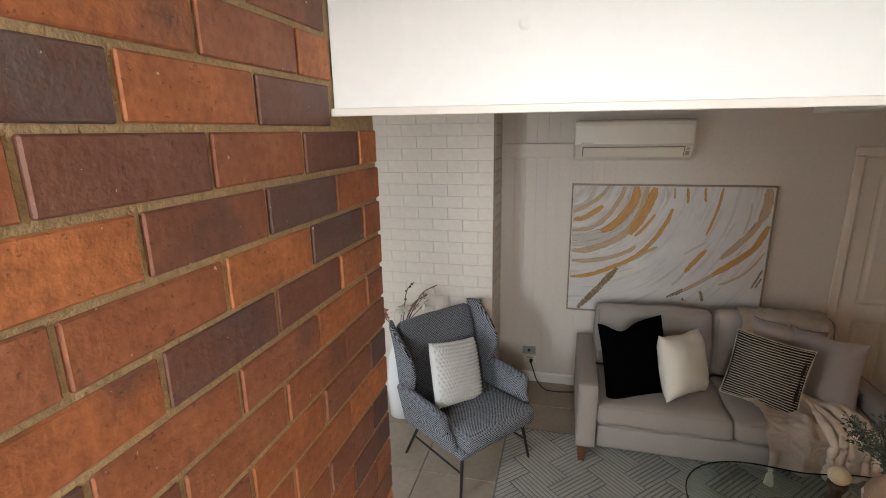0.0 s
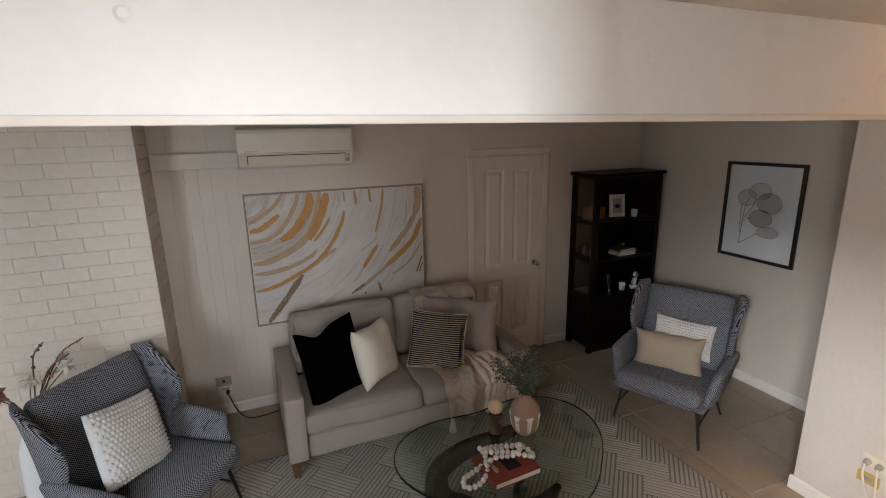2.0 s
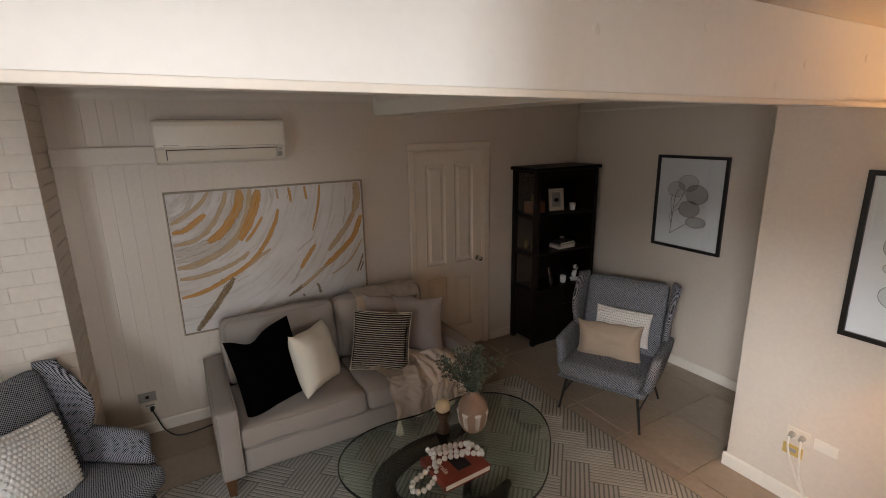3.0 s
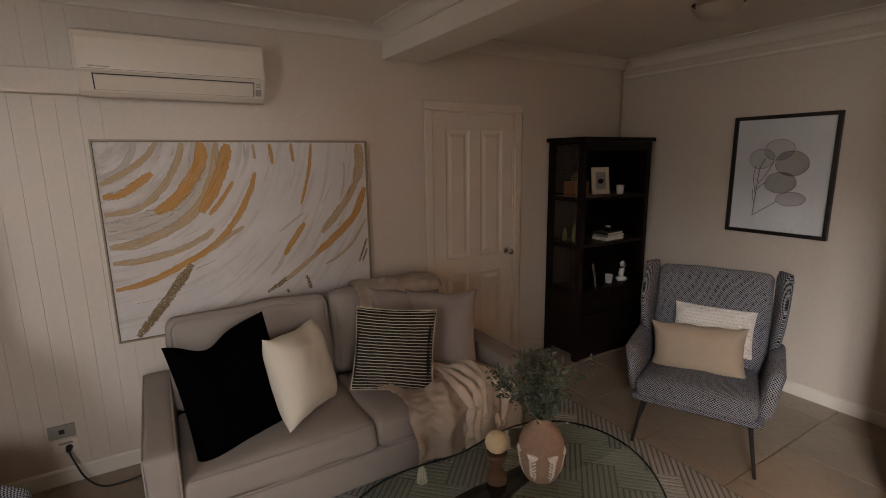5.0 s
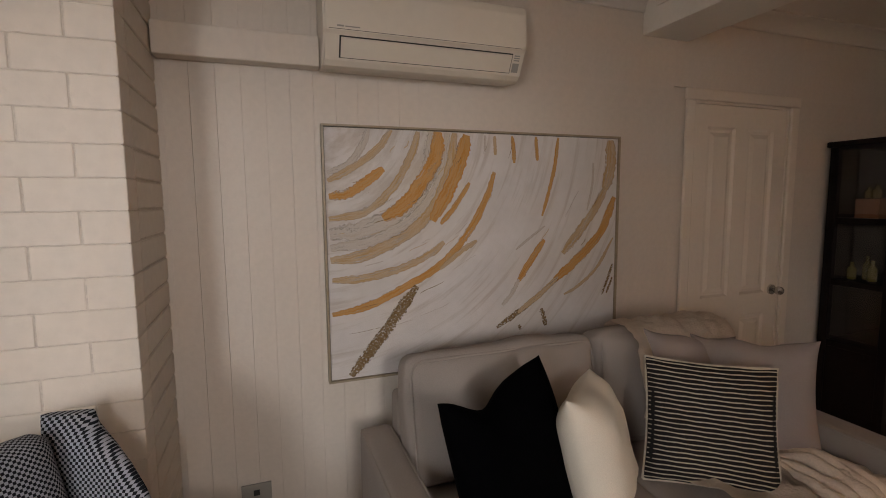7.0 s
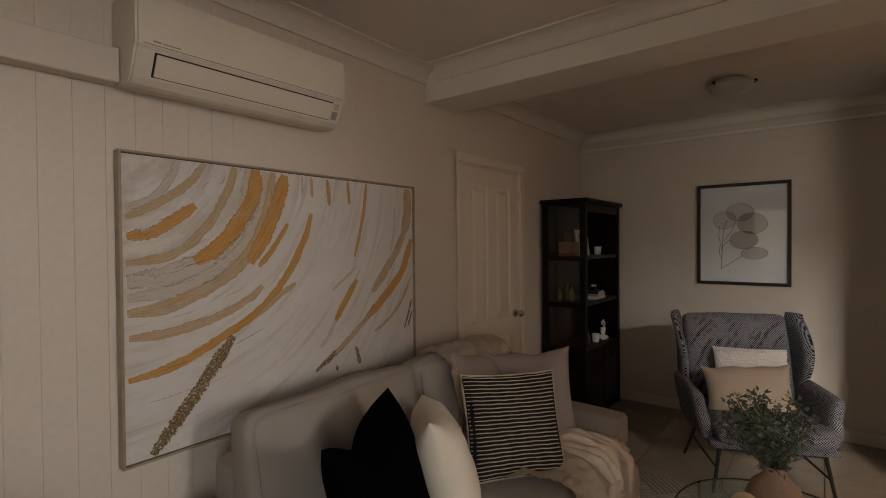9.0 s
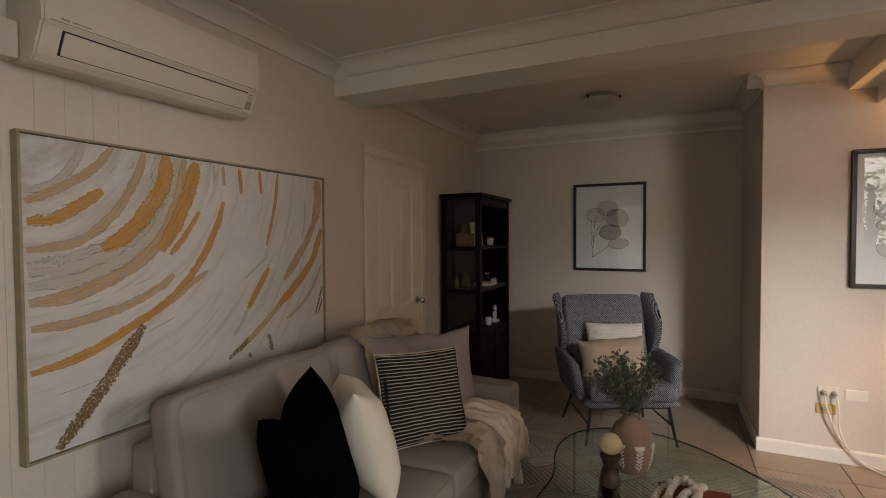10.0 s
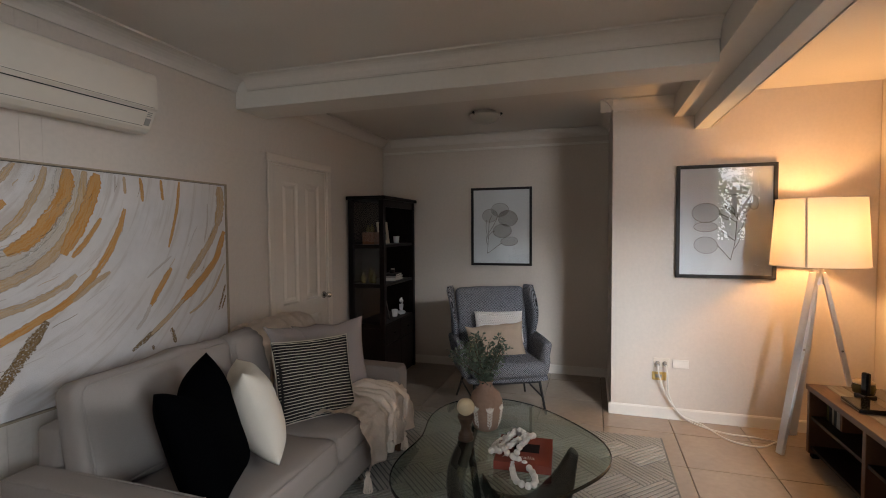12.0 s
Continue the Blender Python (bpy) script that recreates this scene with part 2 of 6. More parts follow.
structure("wall_behind_door", box(2.4, 3.5, NORTH + 0.152, NORTH + 0.2, -0.2, 2.3), PAINT, "plain wall closing the doorway behind the door", "wall")
structure("wall_east", box(EAST, EAST + 0.15, 1.6, NORTH + 0.009, -0.2, 2.7), PAINT, "cream painted wall at the back of the alcove", "wall")
structure("wall_jut", box(JUT, EAST + 0.15, -0.01, 1.765, -0.2, 2.7, 0.004), PAINT, "cream painted wall that juts out beside the alcove", "wall")
structure("wall_south", box(1.02, EAST, -0.16, -0.012, -0.2, 2.7), PAINT, "cream painted wall behind the television", "wall")
structure("wall_landing_east", box(1.02, 1.16, -2.6, -0.162, -0.2, 3.5), PAINT, "cream painted wall beside the upper landing", "wall")


def wall_with_window(name, axis, at, thick, a0, a1, z0, z1, w0, w1, s0, s1, label):
    """A wall across axis with one window opening a: w0..w1, z: s0..s1."""
    ob = tagged(new(name), label, "wall", kind="structure")
    for p, q, r, s in ((a0, w0, z0, z1), (w1, a1, z0, z1), (w0, w1, z0, s0), (w0, w1, s1, z1)):
        b = box(at, at + thick, p, q, r, s) if axis == "x" else box(p, q, at, at + thick, r, s)
        part("wall_piece", b, PAINT, ob)
    return ob


wall_with_window("wall_landing_south", "y", -2.6, 0.12, -0.3, 1.02, -0.2, 3.5, 0.36, 0.96, 1.95, 2.95, "cream painted wall with a window beyond the landing")
wall_with_window("wall_landing_west", "x", -0.14, 0.14, -2.48, 0.278, -0.2, CH - 0.002, -0.80, 0.24, 1.30, 2.45, "cream painted wall with a window beside the landing")
wall_with_window("wall_wing_west", "x", -3.6, 0.14, 0.42, 4.6, -0.2, CH - 0.002, 1.55, 3.55, 0.25, 2.2, "cream painted wall with a tall window")
wall_with_window("wall_wing_south", "y", 0.42, 0.14, -3.46, -0.142, -0.2, CH - 0.002, -1.50, -0.94, 0.90, 2.15, "cream painted wall of the side wing with a narrow window")
structure("ceiling", box(-3.6, 4.8, -0.1, 4.6, CH, CH + 0.1), CEIL, "flat white plaster ceiling", "ceiling")
structure("ceiling_landing", box(-0.3, 1.16, -2.6, -0.1, 3.5, 3.6), CEIL, "high white plaster ceiling over the landing", "ceiling")
structure("wall_over_opening", box(-0.3, 1.16, -0.1, 0.0, CH + 0.102, 3.5), PAINT, "painted wall above the lower ceiling", "wall")
structure("wall_landing_upper", box(-0.14, 0.0, -2.48, -0.102, CH, 3.5), PAINT, "upper wall beside the landing", "wall")

def window(name, axis, at, a0, a1, z0, z1, label):
    ob = tagged(new(name), label, "window", kind="structure")

    def bar(n, p, q, r, s, d0, d1, mt):
        return part(n, box(at + d0, at + d1, p, q, r, s) if axis == "x" else box(p, q, at + d0, at + d1, r, s), mt, ob)
    for p, q, r, s in ((a0, a0 + 0.05, z0, z1), (a1 - 0.05, a1, z0, z1), (a0 + 0.05, a1 - 0.05, z0, z0 + 0.05), (a0 + 0.05, a1 - 0.05, z1 - 0.05, z1), ((a0 + a1) / 2 - 0.025, (a0 + a1) / 2 + 0.025, z0 + 0.05, z1 - 0.05)):
        bar("window_frame", p, q, r, s, 0.03, 0.08, WHITE)
    for p, q in ((a0 + 0.05, (a0 + a1) / 2 - 0.025), ((a0 + a1) / 2 + 0.025, a1 - 0.05)):
        bar("pane", p, q, z0 + 0.05, z1 - 0.05, 0.05, 0.056, GLASSPANE).visible_shadow = False
    return ob


window("window_1", "y", -2.6, 0.36, 0.96, 1.95, 2.95, "white framed sliding window over the landing")
window("window_2", "x", -0.14, -0.80, 0.24, 1.30, 2.45, "white framed window beside the landing")
window("window_3", "x", -3.6, 1.55, 3.55, 0.25, 2.2, "tall white framed window in the side wing")

window("window_4", "y", 0.42, -1.50, -0.94, 0.90, 2.15, "narrow white framed window in the side wing")

# steps from the landing down to the living room
landing = structure("landing", box(0.001, 1.018, -2.478, 0.40, -0.2, 0.75), TILE, "tiled landing above the living room", "landing")
for i in range(3):
    structure("step", box(0.042, 1.018, 0.40 + 0.3 * i, 0.70 + 0.3 * i, -0.006, 0.5625 - 0.1875 * i, 0.006), TILE, "tiled step down to the living room", "step")

# beams and the bulkhead between landing and living room
def falling_beam(x0, x1, y0, y1, z0, drop, z1, bevel):
    """A beam along x whose underside falls by drop for each metre."""
    bm = box(x0, x1, y0, y1, z0, z1, bevel)
    for v in bm.verts:
        if v.co.z < (z0 + z1) / 2:
            v.co.z -= drop * v.co.x
    return bm


FALL = 0.004
structure("bulkhead", falling_beam(0.034, JUT, 1.068, 1.168, 2.303, FALL, CH, 0.003), BULKWHITE, "white painted bulkhead beam over the steps", "beam")
structure("bulkhead_lip", falling_beam(-0.004, JUT, 1.058, 1.0675, 2.298, FALL, 2.314, 0.002), WHITE, "thin white edge strip under the bulkhead", "trim")
for v in bpy.data.objects["bulkhead_lip"].data.vertices:
    if v.co.z > 2.3135 - FALL * JUT and v.co.z > 2.31:
        v.co.z -= FALL * v.co.x
structure("bulkhead_batten", falling_beam(0.034, JUT, 1.170, 1.315, 2.405, FALL, CH, 0.003), WHITE, "white painted batten along the bulkhead", "beam")
structure("ceiling_beam", box(2.195, 2.50, 1.317, NORTH, 2.352, CH, 0.004), WHITE, "boxed white ceiling beam across the room", "beam")


def cove(name, axis, a, b, wall, sign):
    """A cornice with a hollow face, against a wall on the far side (sign 1) or near side (-1)."""
    d = 0.075
    pts = [(wall, CH - 0.001)] + [(wall, CH - d - 0.012), (wall - sign * 0.012, CH - d - 0.012), (wall - sign * 0.012, CH - d)]
    for k in range(1, 6):
        t = math.pi / 2 * k / 6
        pts.append((wall - sign * (0.012 + d * (1 - math.cos(t))), CH - d + d * math.sin(t) - 0.012))
    pts += [(wall - sign * (d + 0.012), CH - 0.012), (wall - sign * (d + 0.024), CH - 0.012), (wall - sign * (d + 0.024), CH - 0.001)]
    return structure(name, prism(pts, axis, a, b), CEIL, "white coved plaster cornice", "cornice")


cove("cornice", "x", -0.03, 2.193, NORTH - 0.001, 1)
cove("cornice", "x", 2.502, EAST, NORTH - 0.001, 1)
cove("cornice", "y", 1.737, NORTH - 0.1, EAST - 0.001, 1)
cove("cornice", "y", 1.317, NORTH - 0.1, 2.194, 1)
cove("cornice", "x", JUT - 0.09, EAST - 0.1, 1.766, -1)
cove("cornice", "y", 1.317, 1.86, JUT - 0.001, 1)


def skirting(axis, a, b, wall, sign):
    pts = [(wall, -0.006), (wall, 0.09), (wall - sign * 0.006, 0.09), (wall - sign * 0.013, 0.078), (wall - sign * 0.015, -0.006)]
    return structure("baseboard", prism(pts, axis, a, b), WHITE, "white painted timber skirting board", "skirting")


skirting("x", -0.03, 2.48, NORTH - 0.001, 1)
skirting("x", 3.41, EAST, NORTH - 0.001, 1)
skirting("y", 1.737, NORTH - 0.02, EAST - 0.001, 1)
skirting("x", JUT, EAST - 0.02, 1.767, -1)
skirting("y", 0.0, 1.782, JUT - 0.001, 1)
skirting("x", 1.65, JUT - 0.017, -0.011, -1)
structure("picture_rail", box(EAST - 0.018, EAST - 0.001, 1.74, NORTH - 0.01, 2.385, 2.41, 0.003), WHITE, "thin painted rail under the cornice", "trim")

# brick wall beside the steps and the painted chimney
brick_wall = structure("wall_brick", box(-0.12, 0.0315, 0.28, 1.277, -0.2, CH), MORTAR, "red clay brick wall beside the steps", "wall")
chimney = structure("chimney_breast", box(-1.80, -0.0365, 3.7545, NORTH + 0.009, -0.2, CH), WJOINT, "white painted brick chimney breast", "chimney")

# ---- materials of the things ----
LINEN = mat("oatmeal sofa linen", (0.37, 0.315, 0.285), 0.9, grain=0.35, scale=420, stain=0.12, stain_scale=5, bump=0.55, bump_scale=500, dark=0.9, spec=0.2)
WALNUT = mat("brown timber leg", (0.14, 0.065, 0.03), 0.4, grain=0.5, scale=14, bump=0.1, stretch=(6, 6, 1))
DARKWOOD = mat("dark polished timber", (0.009, 0.004, 0.003), 0.42, grain=0.5, scale=10, stain=0.3, stain_scale=3, bump=0.06, stretch=(5, 5, 1), spec=0.18)
BLACKWOOD = mat("black stained timber", (0.010, 0.008, 0.007), 0.4, grain=0.3, scale=18, spec=0.2)
STEEL = mat("black powder-coated steel", (0.015, 0.015, 0.016), 0.45, grain=0.1, scale=200)
HOUND = checked(mat("black and white houndstooth weave", (0.3, 0.3, 0.3), 0.85, bump=0.5, bump_scale=300, spec=0.25), 0.0070, (0.006, 0.007, 0.010), (0.31, 0.32, 0.355))
VELVET = mat("black velvet", (0.0016, 0.0016, 0.002), 0.95, grain=0.4, scale=120, bump=0.3, spec=0.02)
IVORY = mat("ivory cotton", (0.72, 0.65, 0.55), 0.9, grain=0.15, scale=300, stain=0.08, stain_scale=6, bump=0.35, bump_scale=350, dark=0.95, spec=0.2)
LILAC = mat("mauve grey linen", (0.36, 0.30, 0.285), 0.9, grain=0.25, scale=350, stain=0.1, stain_scale=6, bump=0.4, bump_scale=400, spec=0.2)
TAN = mat("tan cotton", (0.47, 0.37, 0.285), 0.9, grain=0.2, scale=320, stain=0.1, stain_scale=5, bump=0.4, bump_scale=380, spec=0.2)
PEARL = mat("white bobbled knit", (0.72, 0.69, 0.66), 0.85, grain=0.1, scale=200, bump=0.2, bump_scale=250, dark=0.95, spec=0.2)
FUR = mat("cream plush throw", (0.80, 0.67, 0.56), 0.95, grain=0.18, scale=160, stain=0.14, stain_scale=14, bump=1.0, bump_scale=120, dark=0.95, spec=0.15)
CHAR = mat("charcoal yarn", (0.032, 0.028, 0.028), 0.95, grain=0.5, scale=200, bump=0.6, bump_scale=200, spec=0.1)
CREAM = mat("cream yarn", (0.62, 0.54, 0.44), 0.9, grain=0.2, scale=220, bump=0.4, spec=0.2)
RUGB = mat("grey rug base", (0.23, 0.22, 0.20), 0.95, grain=0.5, scale=220, stain=0.3, stain_scale=3, bump=0.8, bump_scale=260, spec=0.1)
RUGP = mat("pale rug pile", (0.46, 0.425, 0.38), 0.95, grain=0.4, scale=200, stain=0.25, stain_scale=3, bump=0.8, bump_scale=240, spec=0.1)
TABLEGLASS = mat("greenish table glass", (0.76, 0.89, 0.82), 0.0, transmission=1.0, ior=1.5)
GLASSEDGE = mat("dark green glass edge", (0.004, 0.010, 0.008), 0.25)
PLASTIC = mat("aged white plastic", (0.71, 0.63, 0.535), 0.35, grain=0.05, scale=30, stain=0.06, stain_scale=4, dark=0.95)
SLOT = mat("dark slot", (0.02, 0.018, 0.016), 0.7)
GREYPLATE = mat("grey plastic plate", (0.30, 0.28, 0.25), 0.4)
CHROME = mat("brushed nickel", (0.62, 0.60, 0.57), 0.22, metal=1.0)
GOLDFRAME = mat("champagne timber frame", (0.36, 0.28, 0.19), 0.4, grain=0.3, scale=30, bump=0.1)
CANVAS = mat("painted canvas", (0.665, 0.62, 0.595), 0.8, grain=0.12, scale=25, stain=0.26, stain_scale=3.2, bump=0.4, bump_scale=220, dark=1.1)


def arced(m, centre, tint):
    """Thin washes of paint that sweep in arcs round a centre (x, z) on an upright canvas."""
    n, l = m.node_tree.nodes, m.node_tree.links
    b = n["Principled BSDF"]
    src = b.inputs["Base Color"].links[0].from_socket

    def calc(op, p, q=0.0):
        e = n.new("ShaderNodeMath")
        e.operation = op
        for k, v in enumerate((p, q)):
            if isinstance(v, (int, float)):
                e.inputs[k].default_value = v
            else:
                l.new(v, e.inputs[k])
        return e.outputs[0]

    co, sp = n.new("ShaderNodeTexCoord"), n.new("ShaderNodeSeparateXYZ")
    l.new(co.outputs["Object"], sp.inputs[0])
    dx, dz = calc("SUBTRACT", sp.outputs[0], centre[0]), calc("SUBTRACT", sp.outputs[2], centre[1])
    rad = calc("SQRT", calc("ADD", calc("MULTIPLY", dx, dx), calc("MULTIPLY", dz, dz)))
    ang = calc("ARCTAN2", dz, dx)
    for k, (fr, fa, lo, hi, top, reach) in enumerate(((11.0, 1.3, 0.46, 0.60, 0.75, 0.80), (34.0, 2.2, 0.52, 0.66, 0.5, 1.9))):
        cx, t, r, x = n.new("ShaderNodeCombineXYZ"), n.new("ShaderNodeTexNoise"), n.new("ShaderNodeMapRange"), n.new("ShaderNodeMix")
        l.new(calc("MULTIPLY", rad, fr), cx.inputs[0])
        l.new(calc("MULTIPLY", ang, fa), cx.inputs[1])
        cx.inputs[2].default_value = 3.1 * k
        t.inputs["Scale"].default_value, t.inputs["Detail"].default_value, t.inputs["Roughness"].default_value = 1.0, 7, 0.62
        l.new(cx.outputs[0], t.inputs["Vector"])
        r.inputs[1].default_value, r.inputs[2].default_value, r.inputs[4].default_value = lo, hi, top
        l.new(t.outputs[0], r.inputs[0])
        fade = calc("MINIMUM", calc("MAXIMUM", calc("MULTIPLY", calc("SUBTRACT", reach, rad), 4.0), 0.15), 1.0)
        x.data_type = "RGBA"
        x.inputs[7].default_value = (*tint[k], 1)
        l.new(calc("MULTIPLY", r.outputs[0], fade), x.inputs[0])
        l.new(src, x.inputs[6])
        src = x.outputs[2]
    l.new(src, b.inputs["Base Color"])
    return m


CANVAS = arced(CANVAS, (0.50, 1.95), ((0.47, 0.405, 0.355), (0.42, 0.345, 0.285)))
PAPER = mat("white art paper", (0.66, 0.66, 0.66), 0.8, grain=0.05, scale=80, stain=0.05)
BLACKFRAME = mat("black timber frame", (0.014, 0.012, 0.011), 0.35, grain=0.3, scale=60)
ARTGLASS = mat("picture glass", (1, 1, 1), 0.0, transmission=1.0, ior=1.45)
TERRA = mat("pinkish terracotta", (0.36, 0.23, 0.165), 0.85, grain=0.2, scale=60, stain=0.2, stain_scale=10, bump=0.3)
CHALK = mat("raised white slip", (0.78, 0.73, 0.66), 0.8, grain=0.1, scale=80, bump=0.3)
LEAF = mat("grey green leaf", (0.115, 0.15, 0.11), 0.7, grain=0.4, scale=90, vary=0.2)
STEM = mat("brown stem", (0.09, 0.06, 0.035), 0.8)
WAX = mat("cream wax", (0.70, 0.56, 0.36), 0.5, grain=0.15, scale=40, bump=0.3)
TURNED = mat("turned rustic timber", (0.085, 0.045, 0.025), 0.5, grain=0.5, scale=20, bump=0.4, stretch=(1, 1, 5))
REDCLOTH = mat("red-brown book cloth", (0.24, 0.045, 0.026), 0.6, grain=0.2, scale=200, stain=0.15, bump=0.2, bump_scale=400)
PAGES = mat("book pages", (0.68, 0.64, 0.57), 0.8, grain=0.3, scale=12, stretch=(1, 1, 40))
BEAD = mat("white wooden bead", (0.78, 0.75, 0.72), 0.55, grain=0.08, scale=90, dark=0.95)
CERAMIC = mat("white ceramic", (0.75, 0.75, 0.74), 0.25, grain=0.04, scale=40)
FROST = mat("frosted lamp glass", (0.44, 0.40, 0.345), 0.3, grain=0.1, scale=30, stain=0.1)
LAMPWHITE = mat("white painted timber", (0.70, 0.68, 0.66), 0.45, grain=0.08, scale=40, bump=0.05)
SCREEN = mat("black screen", (0.006, 0.006, 0.007), 0.12)
AMBER = mat("amber green glass jar", (0.10, 0.08, 0.025), 0.15, grain=0.2, scale=20)
ORANGE = mat("orange card box", (0.15, 0.05, 0.014), 0.6, grain=0.15, scale=50)
PINK = mat("dusty pink dried petal", (0.45, 0.20, 0.16), 0.85, grain=0.4, scale=60)
PETAL = mat("cream dried petal", (0.74, 0.68, 0.58), 0.8, grain=0.2, scale=50)
YELLOWED = mat("yellowed plastic", (0.55, 0.37, 0.12), 0.4, grain=0.1, scale=60)
CORD = mat("black cable", (0.012, 0.012, 0.012), 0.5)
WCORD = mat("white cable", (0.70, 0.66, 0.60), 0.5)
RECLAIM = ramp_by_piece(mat("reclaimed painted plank", (0.2, 0.1, 0.05), 0.45, grain=0.5, scale=16, stain=0.5, stain_scale=7, bump=0.4, stretch=(0.5, 5, 5)),
                        [(0.0, (0.085, 0.035, 0.018)), (0.35, (0.12, 0.05, 0.024)), (0.55, (0.055, 0.03, 0.02)), (0.75, (0.22, 0.25, 0.24)), (1.0, (0.10, 0.042, 0.022))])
SHADE = bpy.data.materials.new("cream linen lampshade")
SHADE.use_nodes = True
sn, sl = SHADE.node_tree.nodes, SHADE.node_tree.links
sd, st, sx = sn.new("ShaderNodeBsdfDiffuse"), sn.new("ShaderNodeBsdfTranslucent"), sn.new("ShaderNodeMixShader")
sd.inputs[0].default_value, st.inputs[0].default_value = (0.80, 0.74, 0.65, 1), (0.85, 0.74, 0.58, 1)
sx.inputs[0].default_value = 0.14
sl.new(sd.outputs[0], sx.inputs[1])
sl.new(st.outputs[0], sx.inputs[2])
sl.new(sx.outputs[0], sn["Material Output"].inputs[0])


def brushed(name, colour, base, bias=0.0, streak=1.6, speck=0.7, fine=150):
    """Dry brush paint: streaks along the stroke (UV: metres along, -1 to 1 across), torn edges, specks."""
    m = mat(name, colour, 0.65, bump=0.4, bump_scale=200)
    n, l = m.node_tree.nodes, m.node_tree.links

    def calc(op, p, q):
        e = n.new("ShaderNodeMath")
        e.operation = op
        for k, v in enumerate((p, q)):
            if isinstance(v, (int, float)):
                e.inputs[k].default_value = v
            else:
                l.new(v, e.inputs[k])
        return e.outputs[0]

    def cloud(vec, scale, detail):
        t = n.new("ShaderNodeTexNoise")
        t.inputs["Scale"].default_value, t.inputs["Detail"].default_value, t.inputs["Roughness"].default_value = scale, detail, 0.6
        l.new(vec, t.inputs["Vector"])
        return t.outputs[0]

    co, mp, sp, r, x = n.new("ShaderNodeTexCoord"), n.new("ShaderNodeMapping"), n.new("ShaderNodeSeparateXYZ"), n.new("ShaderNodeMapRange"), n.new("ShaderNodeMix")
    l.new(co.outputs["UV"], mp.inputs["Vector"])
    mp.inputs["Scale"].default_value = (5.0, 3.0, 1.0)
    l.new(co.outputs["UV"], sp.inputs[0])
    along, dots = cloud(mp.outputs[0], 1.3, 4), cloud(co.outputs["Object"], fine, 3)
    edge = calc("SUBTRACT", 1.0, calc("ABSOLUTE", sp.outputs[1], 0.0))
    wear = calc("ADD", calc("MULTIPLY", calc("SUBTRACT", along, 0.5), streak), calc("MULTIPLY", calc("SUBTRACT", dots, 0.5), speck))
    cover = calc("ADD", calc("ADD", calc("MINIMUM", calc("MULTIPLY", edge, 1.4), 0.45), wear), bias)
    r.inputs[1].default_value, r.inputs[2].default_value = 0.0, 0.30
    l.new(cover, r.inputs[0])
    l.new(r.outputs[0], n["Principled BSDF"].inputs["Alpha"])
    x.data_type = "RGBA"
    x.inputs[6].default_value, x.inputs[7].default_value = (*base, 1), (*colour, 1)
    l.new(calc("MINIMUM", calc("MAXIMUM", calc("ADD", calc("MULTIPLY", wear, 1.4), 0.6), 0.0), 1.0), x.inputs[0])
    l.new(x.outputs[2], n["Principled BSDF"].inputs["Base Color"])
    return m


GOLD = brushed("gold paint", (0.50, 0.205, 0.030), (0.55, 0.34, 0.16), 0.06, 2.2)
OCHRE = brushed("ochre paint", (0.43, 0.255, 0.105), (0.56, 0.46, 0.36), 0.02, 2.4)
TAUPE = brushed("taupe paint", (0.46, 0.39, 0.33), (0.57, 0.52, 0.475), -0.02, 2.2)
UMBER = brushed("umber paint", (0.13, 0.075, 0.03), (0.36, 0.22, 0.09), -0.10, 1.2, 2.4, 120)

# ---- door ----
door = tagged(new("door_1"), "closed cream four-panel internal door with nickel knob", "door", kind="structure")
D0, D1, DT, DY = 2.575, 3.315, 2.035, NORTH + 0.005
leaf = part("door_leaf", box(D0, D1, DY + 0.014, DY + 0.04, 0.008, DT), CREAMGLOSS, door)
mid, st_w = (D0 + D1) / 2, 0.105
for x0, x1, z0, z1 in ((D0, D0 + st_w, 0.008, DT), (D1 - st_w, D1, 0.008, DT), (mid - 0.05, mid + 0.05, 0.24, DT - 0.12), (D0 + st_w, D1 - st_w, DT - 0.12, DT), (D0 + st_w, D1 - st_w, 0.008, 0.24), (D0 + st_w, mid - 0.05, 0.80, 0.93), (mid + 0.05, D1 - st_w, 0.80, 0.93)):
    part("door_rail", box(x0, x1, DY, DY + 0.0138, z0, z1), CREAMGLOSS, leaf)
for x0, x1 in ((D0 + st_w, mid - 0.05), (mid + 0.05, D1 - st_w)):
    for z0, z1 in ((0.24, 0.80), (0.93, DT - 0.12)):
        b = bmesh.new()
        prof = [(0.0, 0.0), (0.014, 0.011), (0.03, 0.012), (0.055, 0.003)]
        loops = []
        for inset, d in prof:
            loops.append([b.verts.new((x, DY + d + 0.0005, z)) for x, z in ((x0 + inset, z0 + inset), (x1 - inset, z0 + inset), (x1 - inset, z1 - inset), (x0 + inset, z1 - inset))])
        for p, q in zip(loops, loops[1:]):
            for i in range(4):
                b.faces.new((p[i], p[(i + 1) % 4], q[(i + 1) % 4], q[i]))
        b.faces.new(loops[-1])
        part("door_panel", b, CREAMGLOSS, leaf)
knob = part("door_knob", cyl((3.262, DY, 0.945), (3.262, DY - 0.012, 0.945), 0.031), CHROME, leaf, "nickel knob")
b = cyl((3.262, DY - 0.012, 0.945), (3.262, DY - 0.045, 0.945), 0.011)
part("knob_grip", ball((3.262, DY - 0.055, 0.945), 0.027, 16, bm=b), CHROME, knob, smooth=True)
